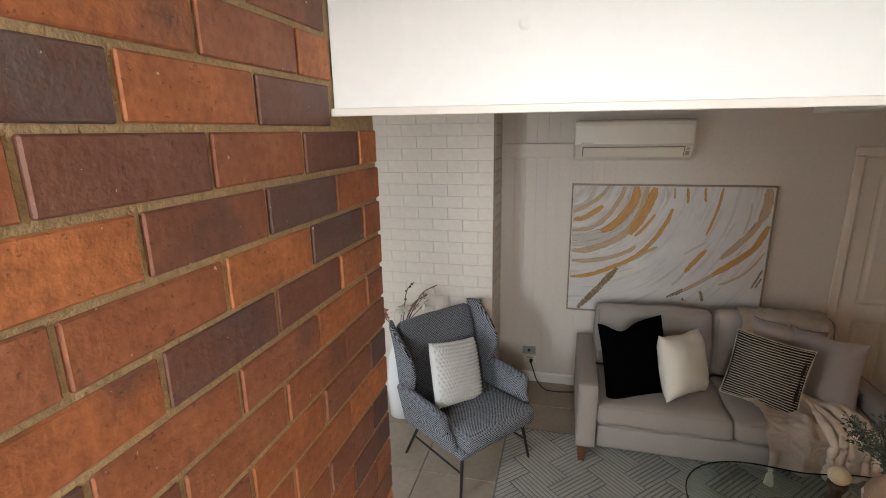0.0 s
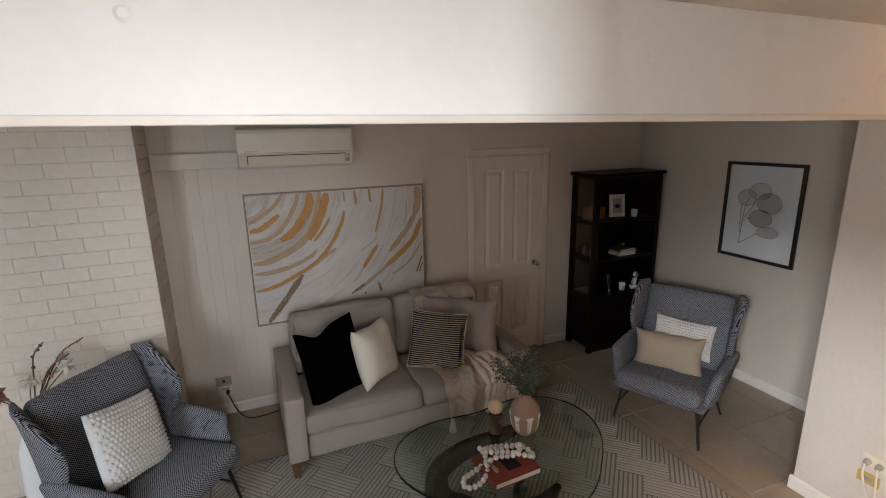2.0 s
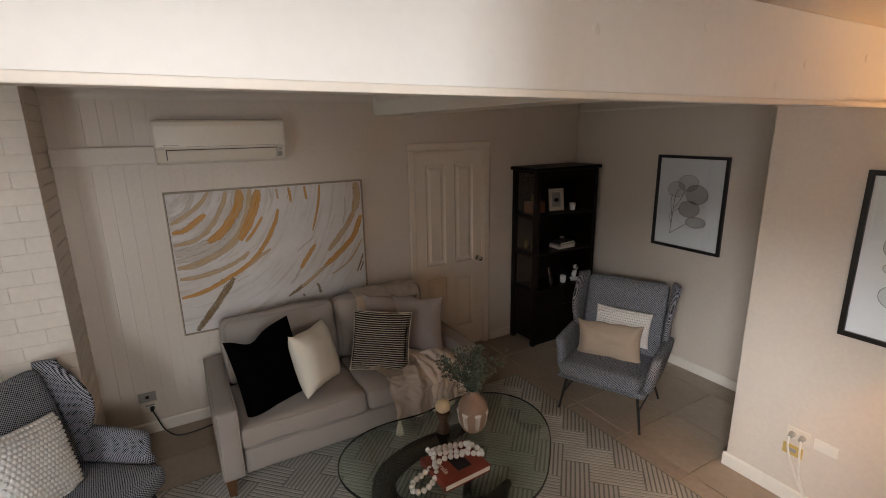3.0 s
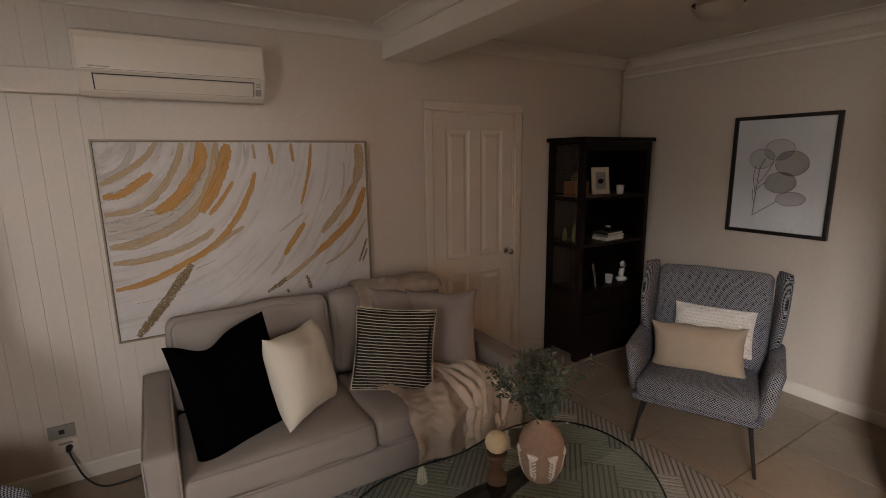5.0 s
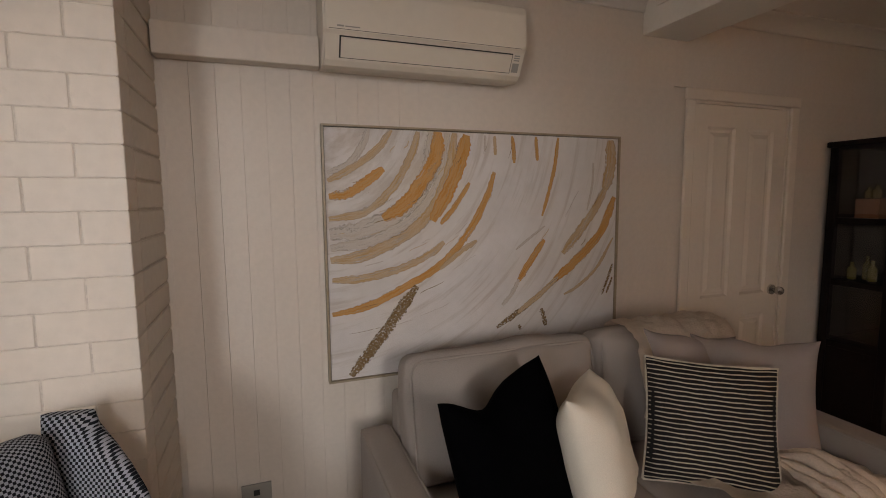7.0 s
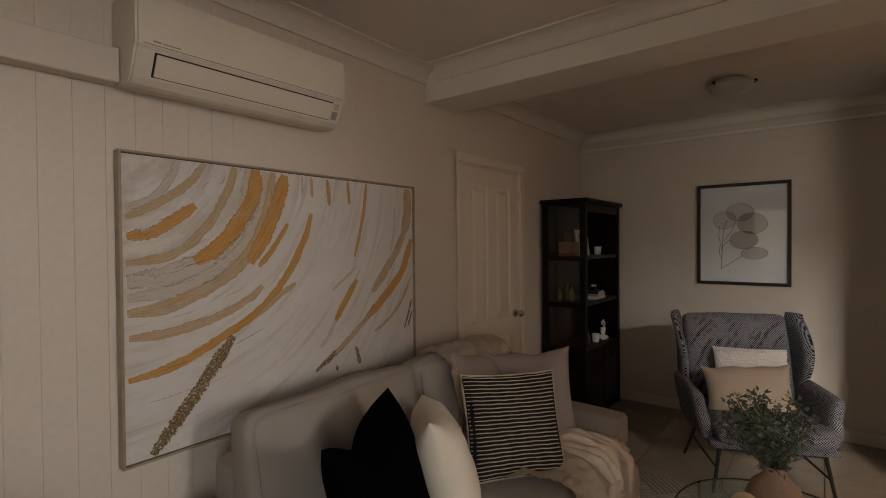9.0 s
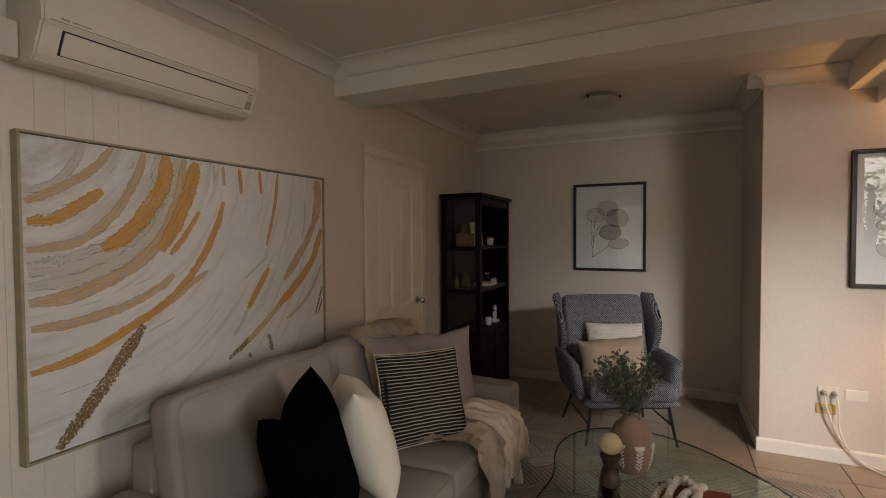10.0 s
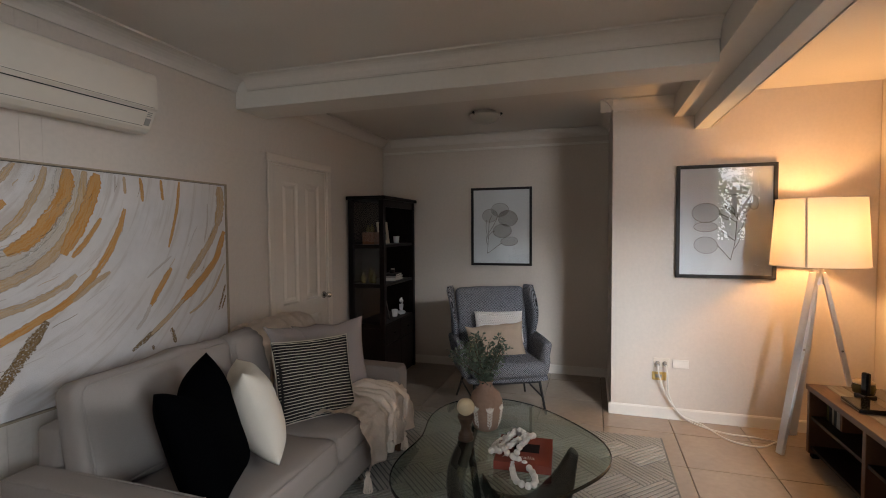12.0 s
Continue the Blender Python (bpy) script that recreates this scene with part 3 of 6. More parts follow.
for x0, x1, z0, z1 in ((2.500, 2.562, -0.004, 2.05), (3.328, 3.390, -0.004, 2.05), (2.492, 3.398, 2.052, 2.112)):
    part("architrave", box(x0, x1, NORTH - 0.018, NORTH - 0.0005, z0, z1, 0.006), CREAMGLOSS, door)
for x0, x1, z0, z1 in ((2.547, 2.572, 0.0, 2.05), (3.318, 3.343, 0.0, 2.05), (2.572, 3.318, 2.038, 2.052)):
    part("door_jamb", box(x0, x1, NORTH + 0.0, NORTH + 0.12, z0, z1), CREAMGLOSS, door)

# ---- rug ----
rug = tagged(new("rug"), "grey and cream rug with raised herringbone bars on the tiles", "rug")
RX0, RX1, RY0, RY1 = 0.14, 3.18, 1.43, 3.46
part("rug_base", box(RX0, RX1, RY0, RY1, 0.0012, 0.010, 0.003), RUGB, rug)
verts, faces = [], []
BARW, GAP, NB, BL = 0.018, 0.011, 6, 0.348
PW = NB * (BARW + GAP)
ca, sa = math.cos(radians(45)), math.sin(radians(45))
rr = random.Random(8)


def clip_rect(poly, x0, x1, y0, y1):
    """The part of a flat outline that lies inside a rectangle."""
    for ax, lim, sign in ((0, x0, 1), (0, x1, -1), (1, y0, 1), (1, y1, -1)):
        out = []
        for p, q in zip(poly, poly[1:] + poly[:1]):
            dp, dq = sign * (p[ax] - lim), sign * (q[ax] - lim)
            if dp >= 0:
                out.append(p)
            if dp * dq < 0:
                t = dp / (dp - dq)
                out.append((p[0] + (q[0] - p[0]) * t, p[1] + (q[1] - p[1]) * t))
        poly = out
        if len(poly) < 3:
            return []
    return poly


def rug_bar(u0, u1, v0, v1):
    q = clip_rect([(1.585 + u * ca - v * sa, 2.485 + u * sa + v * ca) for u, v in ((u0, v0), (u1, v0), (u1, v1), (u0, v1))], RX0 + 0.012, RX1 - 0.012, RY0 + 0.012, RY1 - 0.012)
    if not q:
        return
    k, m = len(verts), len(q)
    cx, cy = sum(x for x, y in q) / m, sum(y for x, y in q) / m
    h = 0.015 + rr.uniform(-0.001, 0.001)
    verts.extend([(x, y, 0.0095) for x, y in q])
    for x, y in q:
        f = 1 - min(0.5, 0.004 / max(0.004, math.hypot(x - cx, y - cy)))
        verts.append((cx + (x - cx) * f, cy + (y - cy) * f, h))
    faces.extend([(k + i, k + (i + 1) % m, k + m + (i + 1) % m, k + m + i) for i in range(m)])
    faces.append(tuple(k + m + i for i in range(m)))


# stepped herringbone of six-bar blocks
for a in range(-22, 23):
    for c in range(-14, 15):
        for turn in (0, 1):
            ou, ov = a * PW + c * BL, a * PW - c * BL
            for i in range(NB):
                o = i * (BARW + GAP)
                if turn == 0:
                    rug_bar(ou, ou + BL - GAP, ov + o, ov + o + BARW)
                else:
                    rug_bar(ou + o, ou + o + BARW, ov + PW, ov + PW + BL - GAP)
me = bpy.data.meshes.new("rug_relief")
me.from_pydata(verts, [], faces)
part("rug_relief", me, RUGP, rug)["kind"] = "stuff"

# ---- sofa ----
sofa = thing("sofa", "two-seat oatmeal linen sofa with brown timber legs on the rug", "sofa", pose(0.01, -0.09, 0))
SX0, SX1, SY0, SY1 = 0.635, 2.50, 3.225, 4.13


def tr(x, y, z, rx=0, ry=0, rz=0):
    return pose(x, y, z, rx, ry, rz)


part("base", soft_box(1.59, 0.86, 0.17, 0.02, (0, 0.004, 0), 8, m=tr(1.5675, 3.675, 0.225), sag=0.6), LINEN, sofa)
for x in (SX0 + 0.065, SX1 - 0.065):
    arm = part("arm", soft_box(0.128, 0.90, 0.47, 0.022, (0.006, 0.004, 0.004), 10, m=tr(x, 3.675, 0.375), sag=0.7, seed=x), LINEN, sofa)
    for sx in (-1, 1):
        xx = x + sx * 0.058
        part("piping", tube([(xx, 3.228, 0.15), (xx, 3.228, 0.58), (xx, 3.245, 0.604), (xx, 3.6, 0.609), (xx, 4.1, 0.604)], 0.0042, 6), LINEN, arm)
part("back_frame", soft_box(1.60, 0.13, 0.62, 0.03, (0, 0.004, 0), 8, m=tr(1.5675, 4.06, 0.45), sag=0.6), LINEN, sofa)
for i, (x0, x1) in enumerate(((0.765, 1.595), (1.60, 2.37))):
    c = part("seat_cushion", soft_box(x1 - x0, 0.64, 0.15, 0.035, (0.004, 0.008, 0.014), 12, m=tr((x0 + x1) / 2, 3.555, 0.39), sag=2.0, seed=i + 3), LINEN, sofa)
    for zz in (0.455, 0.326):
        part("piping", tube([(x0 + 0.012, 3.30, zz), (x0 + 0.03, 3.243, zz), ((x0 + x1) / 2, 3.236, zz), (x1 - 0.03, 3.243, zz), (x1 - 0.012, 3.30, zz)], 0.004, 6), LINEN, c)
    bc = part("back_cushion", soft_box(x1 - x0, 0.17, 0.47, 0.055, (0.004, 0.03, 0.015), 14, m=tr((x0 + x1) / 2, 3.925, 0.705, -11), sag=2.8, seed=i + 11), LINEN, sofa)
    hw, hh, rim = (x1 - x0) / 2 - 0.022, 0.215, []
    for cx, cz, a0 in ((hw - 0.05, hh - 0.05, 0), (-hw + 0.05, hh - 0.05, 90), (-hw + 0.05, -hh + 0.05, 180), (hw - 0.05, -hh + 0.05, 270)):
        rim += [tr((x0 + x1) / 2, 3.925, 0.705, -11) @ Vector((cx + 0.05 * math.cos(radians(a0 + q)), -0.076, cz + 0.05 * math.sin(radians(a0 + q)))) for q in (0, 30, 60, 90)]
    part("piping", tube(rim + rim[:1], 0.0045, 6), LINEN, bc)
for x in (SX0 + 0.045, SX1 - 0.045):
    for y in (3.27, 4.08):
        b = bmesh.new()
        prof = [(0.02, 0.012), (0.033, 0.142)]
        rg = [[b.verts.new((x + sx * h, y + sy * h, z)) for sx, sy in ((-1, -1), (1, -1), (1, 1), (-1, 1))] for h, z in prof]
        for k in range(4):
            b.faces.new((rg[0][k], rg[0][(k + 1) % 4], rg[1][(k + 1) % 4], rg[1][k]))
        b.faces.new(rg[0][::-1]), b.faces.new(rg[1])
        part("leg", b, WALNUT, sofa, "tapered brown timber leg")


def pillow(w, h, t, notch=0.0, n=22, seed=0, ripple=0.004, pinch=0.06, stripes=0):
    """A scatter cushion standing in the xz plane, pinched at its corners, notch: a chop in the top edge."""
    bm = bmesh.new()
    uvl = bm.loops.layers.uv.verify()
    sheets = []
    for sgn in (-1, 1):
        g = []
        for i in range(n + 1):
            row = []
            for j in range(n + 1):
                u, v = -math.cos(math.pi * i / n), -math.cos(math.pi * j / n)
                pu = 1 - pinch * (1 - v * v) ** 1.0
                pv = 1 - pinch * (1 - u * u) ** 1.0
                x, z = u * w / 2 * pu, v * h / 2 * pv
                f = max(0, 1 - u ** 4) ** 0.6 * max(0, 1 - v ** 4) ** 0.6
                if notch:
                    k = math.exp(-((u + 0.30) / 0.42) ** 2) * max(0, (v + 0.2) / 1.2) ** 1.5
                    z -= notch * k
                    f *= 1 - 0.35 * k
                y = sgn * t / 2 * f
                y += ripple * f * noise.noise(Vector((u * 3 + seed, v * 3, sgn * 2.0 + seed)))
                z += ripple * 1.5 * noise.noise(Vector((u * 2, seed, v * 2)))
                row.append(bm.verts.new((x, y, z)))
            g.append(row)
        sheets.append(g)
        for i in range(n):
            for j in range(n):
                q = [g[i][j], g[i + 1][j], g[i + 1][j + 1], g[i][j + 1]]
                f = bm.faces.new(q if sgn < 0 else q[::-1])
                f.smooth = True
                for lo in f.loops:
                    lo[uvl].uv = (lo.vert.co.x, lo.vert.co.z)
    bmesh.ops.remove_doubles(bm, verts=bm.verts, dist=1e-5)
    return bm


def cushion(name, bm, material, label, m, group=""):
    ob = tagged(part(name, bm, material), label, "cushion", group)
    ob.matrix_world = m
    return ob


G = "cushions on the sofa"
cushion("cushion", pillow(0.48, 0.56, 0.20, 0.06, seed=2, pinch=0.07), VELVET, "large black velvet cushion with a chopped top on the sofa", pose(1.02, 3.42, 0.70, -16, -3, 23), G)
cushion("cushion", pillow(0.44, 0.44, 0.20, seed=5, pinch=0.10, ripple=0.010), IVORY, "plain ivory cotton cushion on the sofa", pose(1.335, 3.43, 0.69, -18, 6, 44), G)
sc = thing("cushion", "charcoal cushion with cream woven stripes on the sofa", "cushion", pose(1.835, 3.43, 0.685, -20, 1, -38), G)
part("cover", pillow(0.45, 0.45, 0.16, seed=7), CHAR, sc)
for k in range(26):
    v = -0.95 + 1.90 * k / 25
    for sgn in (-1,):
        pts, n = [], 14
        for i in range(n + 1):
            u = -0.985 + 1.97 * i / n
            f = max(0, 1 - u ** 4) ** 0.6 * max(0, 1 - v ** 4) ** 0.6
            pts.append((u * 0.225 * (1 - 0.06 * (1 - v * v)), sgn * (0.08 * f + 0.0015), v * 0.225 * (1 - 0.06 * (1 - u * u)) + 0.001 * math.sin(i * 2.1 + k)))
        part("stripe", tube(pts, 0.0023, 5), CREAM, sc)
edge = [(0.225 * sx * (1 - 0.06 * (1 - w * w)) if ax else 0.225 * w, 0, 0.225 * w if ax else 0.225 * sx * (1 - 0.06 * (1 - w * w)))
        for ax, sx, ws in ((0, -1, 1), (1, 1, 1), (0, 1, -1), (1, -1, -1)) for w in [ws * (-1 + 2 * i / 8) for i in range(8)]]
part("piping", tube(edge + edge[:1], 0.006, 6), CREAM, sc, "cream edge piping")
cushion("cushion", pillow(0.46, 0.48, 0.19, seed=9, pinch=0.11, ripple=0.012), LILAC, "mauve grey linen cushion against the sofa arm", pose(2.195, 3.53, 0.70, -10, -4, -50), G)
cushion("cushion", pillow(0.46, 0.42, 0.16, seed=12, pinch=0.11, ripple=0.012), LILAC, "mauve grey linen cushion tucked behind the others", pose(2.02, 3.68, 0.73, -16, 8, -10), G)

# ---- throw ----
throw = thing("throw_blanket", "cream plush throw draped over the sofa back and seat", "blanket", pose(0.02, -0.09, 0.01))


def sheet(path, x0, x1, nx, fold, seed, taper=0.0):
    """A cloth laid along a profile of (y, z), from x0 to x1, with folds; it keeps above the profile."""
    prof = curve_points([(0, y, z) for y, z in path], 10)
    bm = bmesh.new()
    g = []
    L = len(prof) - 1
    for i, p in enumerate(prof):
        d = (prof[min(i + 1, L)] - prof[max(i - 1, 0)]).normalized()
        nrm = Vector((0, d.z, -d.y))
        if nrm.z < 0 and abs(nrm.z) > 0.3:
            nrm = -nrm
        if abs(nrm.z) <= 0.3 and nrm.y > 0:
            nrm = -nrm
        row = []
        for j in range(nx + 1):
            u = j / nx
            s = i / L
            a = x0 + taper * s + (x1 - x0) * u + 0.03 * noise.noise(Vector((u * 2, s * 3, seed)))
            h = 0.012 + fold * (0.5 + 0.5 * math.sin(u * 17 + 3 * noise.noise(Vector((u * 3, s * 4, seed))) + s * 3)) ** 2 * (0.4 + 0.6 * s) + 0.026 * abs(noise.noise(Vector((u * 9, s * 12, seed + 4))))
            row.append(bm.verts.new(p + Vector((a, 0, 0)) + nrm * h))
        g.append(row)
    for i in range(L):
        for j in range(nx):
            bm.faces.new((g[i][j], g[i + 1][j], g[i + 1][j + 1], g[i][j + 1])).smooth = True
    r = bmesh.ops.solidify(bm, geom=list(bm.faces), thickness=0.007)
    bmesh.ops.recalc_face_normals(bm, faces=bm.faces)
    return bm


part("back_drape", sheet([(4.03, 0.84), (4.02, 0.925), (3.93, 0.94), (3.85, 0.90), (3.80, 0.76), (3.78, 0.60)], 1.74, 2.30, 30, 0.012, 3), FUR, throw)
part("seat_drape", sheet([(3.66, 0.50), (3.50, 0.485), (3.34, 0.485), (3.245, 0.475), (3.205, 0.42), (3.195, 0.32), (3.195, 0.19)], 1.70, 2.37, 70, 0.046, 6, 0.05), FUR, throw)
for k in range(5):
    x = 2.06 + 0.056 * k
    w = [0.012 * math.sin(1.7 * k + i) for i in range(6)]
    p = curve_points([(x - 0.10 + w[0], 3.64, 0.485), (x - 0.05 + w[1], 3.50, 0.51 + w[2]), (x + w[3], 3.36, 0.515 + w[4]), (x + 0.01 + w[5], 3.235, 0.495), (x + 0.02 + w[1], 3.185, 0.42), (x + 0.015 + w[2], 3.175, 0.30), (x + 0.03 + w[4], 3.18, 0.17 + 0.02 * k)], 10)
    r = [0.027 + 0.008 * noise.noise(Vector((i * 0.13, k * 3.1, 1))) for i in range(len(p))]
    p = [q + 0.016 * Vector((noise.noise(Vector((i * 0.16, k, 7))), noise.noise(Vector((i * 0.16, k, 3))), noise.noise(Vector((i * 0.14, k, 5))))) for i, q in enumerate(p)]
    part("gathered_fold", tube(p, r, 10), FUR, throw, smooth=True)
for x in (1.79, 2.33):
    b = ball((x, 3.18, 0.175), 0.016, 8)
    for k in range(14):
        a = 2 * math.pi * k / 14
        tube([(x, 3.18, 0.17), (x + 0.016 * math.cos(a), 3.18 + 0.016 * math.sin(a), 0.14), (x + 0.024 * math.cos(a), 3.18 + 0.024 * math.sin(a), 0.075)], 0.004, 4, b)
    part("tassel", b, FUR, throw, "cream yarn tassel")

# ---- wing chairs ----


def wing_chair(m, label):
    ch = thing("wing_chair", label, "armchair", m, "pair of wing chairs")
    part("seat", soft_box(0.60, 0.60, 0.12, 0.045, (0.004, 0.01, 0.018), 12, m=pose(0, -0.06, 0.385, -3), sag=1.2), HOUND, ch)
    part("seat_base", soft_box(0.66, 0.56, 0.05, 0.02, (0, 0, 0), 6, m=pose(0, -0.03, 0.305, -3)), HOUND, ch)
    part("backrest", soft_box(0.645, 0.10, 0.66, 0.045, (0, 0.016, 0.006), 14, m=pose(0, 0.29, 0.67, -16), sag=1.0), HOUND, ch)
    for s in (-1, 1):
        # wing: an upright panel that flares out and forward
        bm = bmesh.new()
        uvl = bm.loops.layers.uv.verify()
        rows = []
        n = 12
        for i in range(n + 1):
            z = 0.50 + 0.51 * i / n
            k = (z - 0.50) / 0.51
            reach = 0.16 * math.sin(math.pi * min(1, 0.10 + 0.98 * k) ** 1.35) + 0.05
            yb = 0.225 + 0.155 * (z - 0.36) / 0.62
            ring = []
            m2 = 10
            for j in range(m2 + 1):
                q = j / m2
                ring.append((q, 1))
            for j in range(m2, -1, -1):
                ring.append((j / m2, -1))
            top = 0.0 if i < n else -0.006
            rv = []
            for q, side in ring:
                th = 0.026 * max(0.05, 1 - (2 * q - 1) ** 6) ** 0.5 * (1 if i not in (0, n) else 0.55)
                rv.append(bm.verts.new((s * (0.345 + 0.055 * q * k + side * th), yb + 0.05 - q * (reach + 0.05) - 0.02 * k, z + top + 0.02 * (1 - q) * 0)))
            rows.append(rv)
        c = len(rows[0])
        for a, b2 in zip(rows, rows[1:]):
            for j in range(c):
                f = bm.faces.new((a[j], a[(j + 1) % c], b2[(j + 1) % c], b2[j]))
                f.smooth = True
        bm.faces.new(rows[0]), bm.faces.new(rows[-1])
        bmesh.ops.recalc_face_normals(bm, faces=bm.faces)
        for f in bm.faces:
            for lo in f.loops:
                lo[uvl].uv = (lo.vert.co.y, lo.vert.co.z)
        part("wing", bm, HOUND, ch)
        # arm: a sloping padded panel
        arm = soft_box(0.075, 0.50, 0.30, 0.03, (0.006, 0.01, 0.01), 12, sag=0.6)
        for v in arm.verts:
            f = (0.25 - v.co.y) / 0.50
            if v.co.z > 0:
                v.co.z -= 0.015 * f
            else:
                v.co.z += 0.02 * f
            v.co.y -= 0.03 * (v.co.z < 0) * f
            v.co.x += s * 0.03 * (v.co.z / 0.15)
        bmesh.ops.transform(arm, verts=arm.verts, matrix=pose(s * 0.345, 0.045, 0.445))
        part("arm", arm, HOUND, ch)
    for s in (-1, 1):
        part("leg", cyl((s * 0.27, -0.25, 0.285), (s * 0.315, -0.285, 0.003), 0.012, 0.009, 12), STEEL, ch)
        part("leg", cyl((s * 0.26, 0.21, 0.285), (s * 0.325, 0.315, 0.003), 0.012, 0.009, 12), STEEL, ch)
        part("side_rail", cyl((s * 0.285, -0.262, 0.16), (s * 0.29, 0.257, 0.16), 0.007, n=8), STEEL, ch)
        part("seat_rail", cyl((s * 0.27, -0.26, 0.278), (s * 0.26, 0.22, 0.278), 0.010, n=8), STEEL, ch)
    for y in (-0.25, 0.21):
        part("cross_rail", cyl((-0.265, y, 0.278), (0.265, y, 0.278), 0.010, n=8), STEEL, ch)
    return ch


def facing(x, y, fx, fy, z=0.0):
    """A pose at (x, y) whose -y side faces (fx, fy)."""
    return Matrix.Translation((x, y, z)) @ Matrix.Rotation(math.atan2(fx, -fy), 4, "Z")


CH1, CH2 = facing(-0.085, 3.045, 0.79, -0.61), facing(3.507, 2.674, -0.906, -0.423)
c1 = wing_chair(CH1, "black and white houndstooth wing chair with a white cushion")
c2 = copy_thing(c1, CH2)
tagged(c2, "black and white houndstooth wing chair with two cushions in the alcove")


def knit(w, h, t, m, label, cell=0.018):
    ob = thing("cushion", label, "cushion", m)
    part("cover", pillow(w, h, t, seed=21, pinch=0.05), PEARL, ob)
    nx, nz = int(w / cell), int(h / cell)
    proto = bmesh.new()
    bmesh.ops.create_icosphere(proto, subdivisions=1, radius=cell * 0.46)
    pv = [v.co.copy() for v in proto.verts]
    proto.verts.index_update()
    pf = [[v.index for v in f.verts] for f in proto.faces]
    proto.free()
    vs, fs = [], []
    for i in range(nx):
        for j in range(nz):
            u, v = -0.94 + 1.88 * (i + 0.5 * (j % 2)) / (nx - 0.5), -0.94 + 1.88 * j / (nz - 1)
            f = max(0, 1 - u ** 4) ** 0.6 * max(0, 1 - v ** 4) ** 0.6
            c = Vector((u * w / 2 * (1 - 0.05 * (1 - v * v)), -t / 2 * f, v * h / 2 * (1 - 0.05 * (1 - u * u))))
            k = len(vs)
            vs += [c + p for p in pv]
            fs += [[k + q for q in fc] for fc in pf]
    me = bpy.data.meshes.new("knit_relief")
    me.from_pydata(vs, [], fs)
    part("knit_relief", me, PEARL, ob, smooth=True)["kind"] = "stuff"
    return ob


knit(0.45, 0.43, 0.15, CH1 @ pose(-0.05, 0.075, 0.655, -21, 12, 6), "white bobbled knit cushion on a wing chair", 0.025)
knit(0.44, 0.28, 0.12, CH2 @ pose(0.03, 0.13, 0.66, -16, 1, 0), "small white bobbled cushion on the alcove chair", 0.020)
cushion("cushion", pillow(0.52, 0.31, 0.19, seed=15, pinch=0.10, ripple=0.014), TAN, "tan cotton lumbar cushion on the alcove chair", CH2 @ pose(-0.03, 0.0, 0.56, -14, -3, 3))

# ---- coffee table ----
table = thing("coffee_table", "oval glass coffee table on a curved black timber base", "table")


def outline(off, n=72):
    out = []
    for k in range(n):
        t = 2 * math.pi * k / n
        r = 0.567 + 0.02 * math.sin(t) + 0.083 * math.cos(2 * t) - 0.011 * math.cos(3 * t) + 0.064 * math.sin(3 * t) - off
        out.append((1.86 + r * math.cos(t), 2.35 + r * math.sin(t)))
    return out


GT = 0.425
bm = bmesh.new()
rings = [[bm.verts.new((x, y, z)) for x, y in outline(o)] for o, z in ((0.006, GT - 0.020), (0.0, GT - 0.015), (0.0, GT - 0.003), (0.004, GT))]
for a, b in zip(rings, rings[1:]):
    for i in range(72):
        bm.faces.new((a[i], a[(i + 1) % 72], b[(i + 1) % 72], b[i])).material_index = 1
bm.faces.new(rings[-1]), bm.faces.new(rings[0][::-1])
top = part("glass_top", bm, TABLEGLASS, table, "clear greenish glass top")
top.data.materials.append(GLASSEDGE)
top.visible_shadow = False


def blade(ctrl, widths, flat):
    """A carved base piece: a flattened bar along control points."""
    pts = curve_points(ctrl, 8)
    bm = bmesh.new()
    rings, n, L = [], 14, len(pts) - 1
    side = Vector(flat).normalized()
    for i, p in enumerate(pts):
        d = (pts[min(i + 1, L)] - pts[max(i - 1, 0)]).normalized()
        up = side.cross(d).normalized()
        s = i / L * (len(widths) - 1)
        k = min(int(s), len(widths) - 2)
        w = widths[k] + (widths[k + 1] - widths[k]) * (s - k)
        rings.append([bm.verts.new(p + side * 0.040 * math.copysign(abs(math.cos(a)) ** 0.6, math.cos(a)) + up * w * math.copysign(abs(math.sin(a)) ** 0.8, math.sin(a))) for a in [2 * math.pi * j / n for j in range(n)]])
    for a, b in zip(rings, rings[1:]):
        for j in range(n):
            bm.faces.new((a[j], a[(j + 1) % n], b[(j + 1) % n], b[j])).smooth = True
    bm.faces.new(rings[0]), bm.faces.new(rings[-1])
    bmesh.ops.recalc_face_normals(bm, faces=bm.faces)
    return bm


part("base_blade", blade([(1.60, 2.37, 0.085), (1.43, 2.40, 0.17), (1.44, 2.47, 0.30), (1.62, 2.53, 0.35), (1.90, 2.56, 0.36), (2.08, 2.57, 0.376)], [0.06, 0.08, 0.075, 0.06, 0.045, 0.02], (0.25, -0.95, 0.15)), BLACKWOOD, table)
part("base_blade", blade([(2.12, 2.52, 0.07), (1.95, 2.41, 0.06), (1.86, 2.22, 0.085), (1.88, 2.08, 0.20), (1.93, 2.00, 0.392)], [0.03, 0.05, 0.085, 0.075, 0.02], (0.95, 0.25, 0)), BLACKWOOD, table)
part("pivot_post", cyl((1.90, 2.49, 0.075), (1.90, 2.53, 0.35), 0.02, n=12), BLACKWOOD, table)

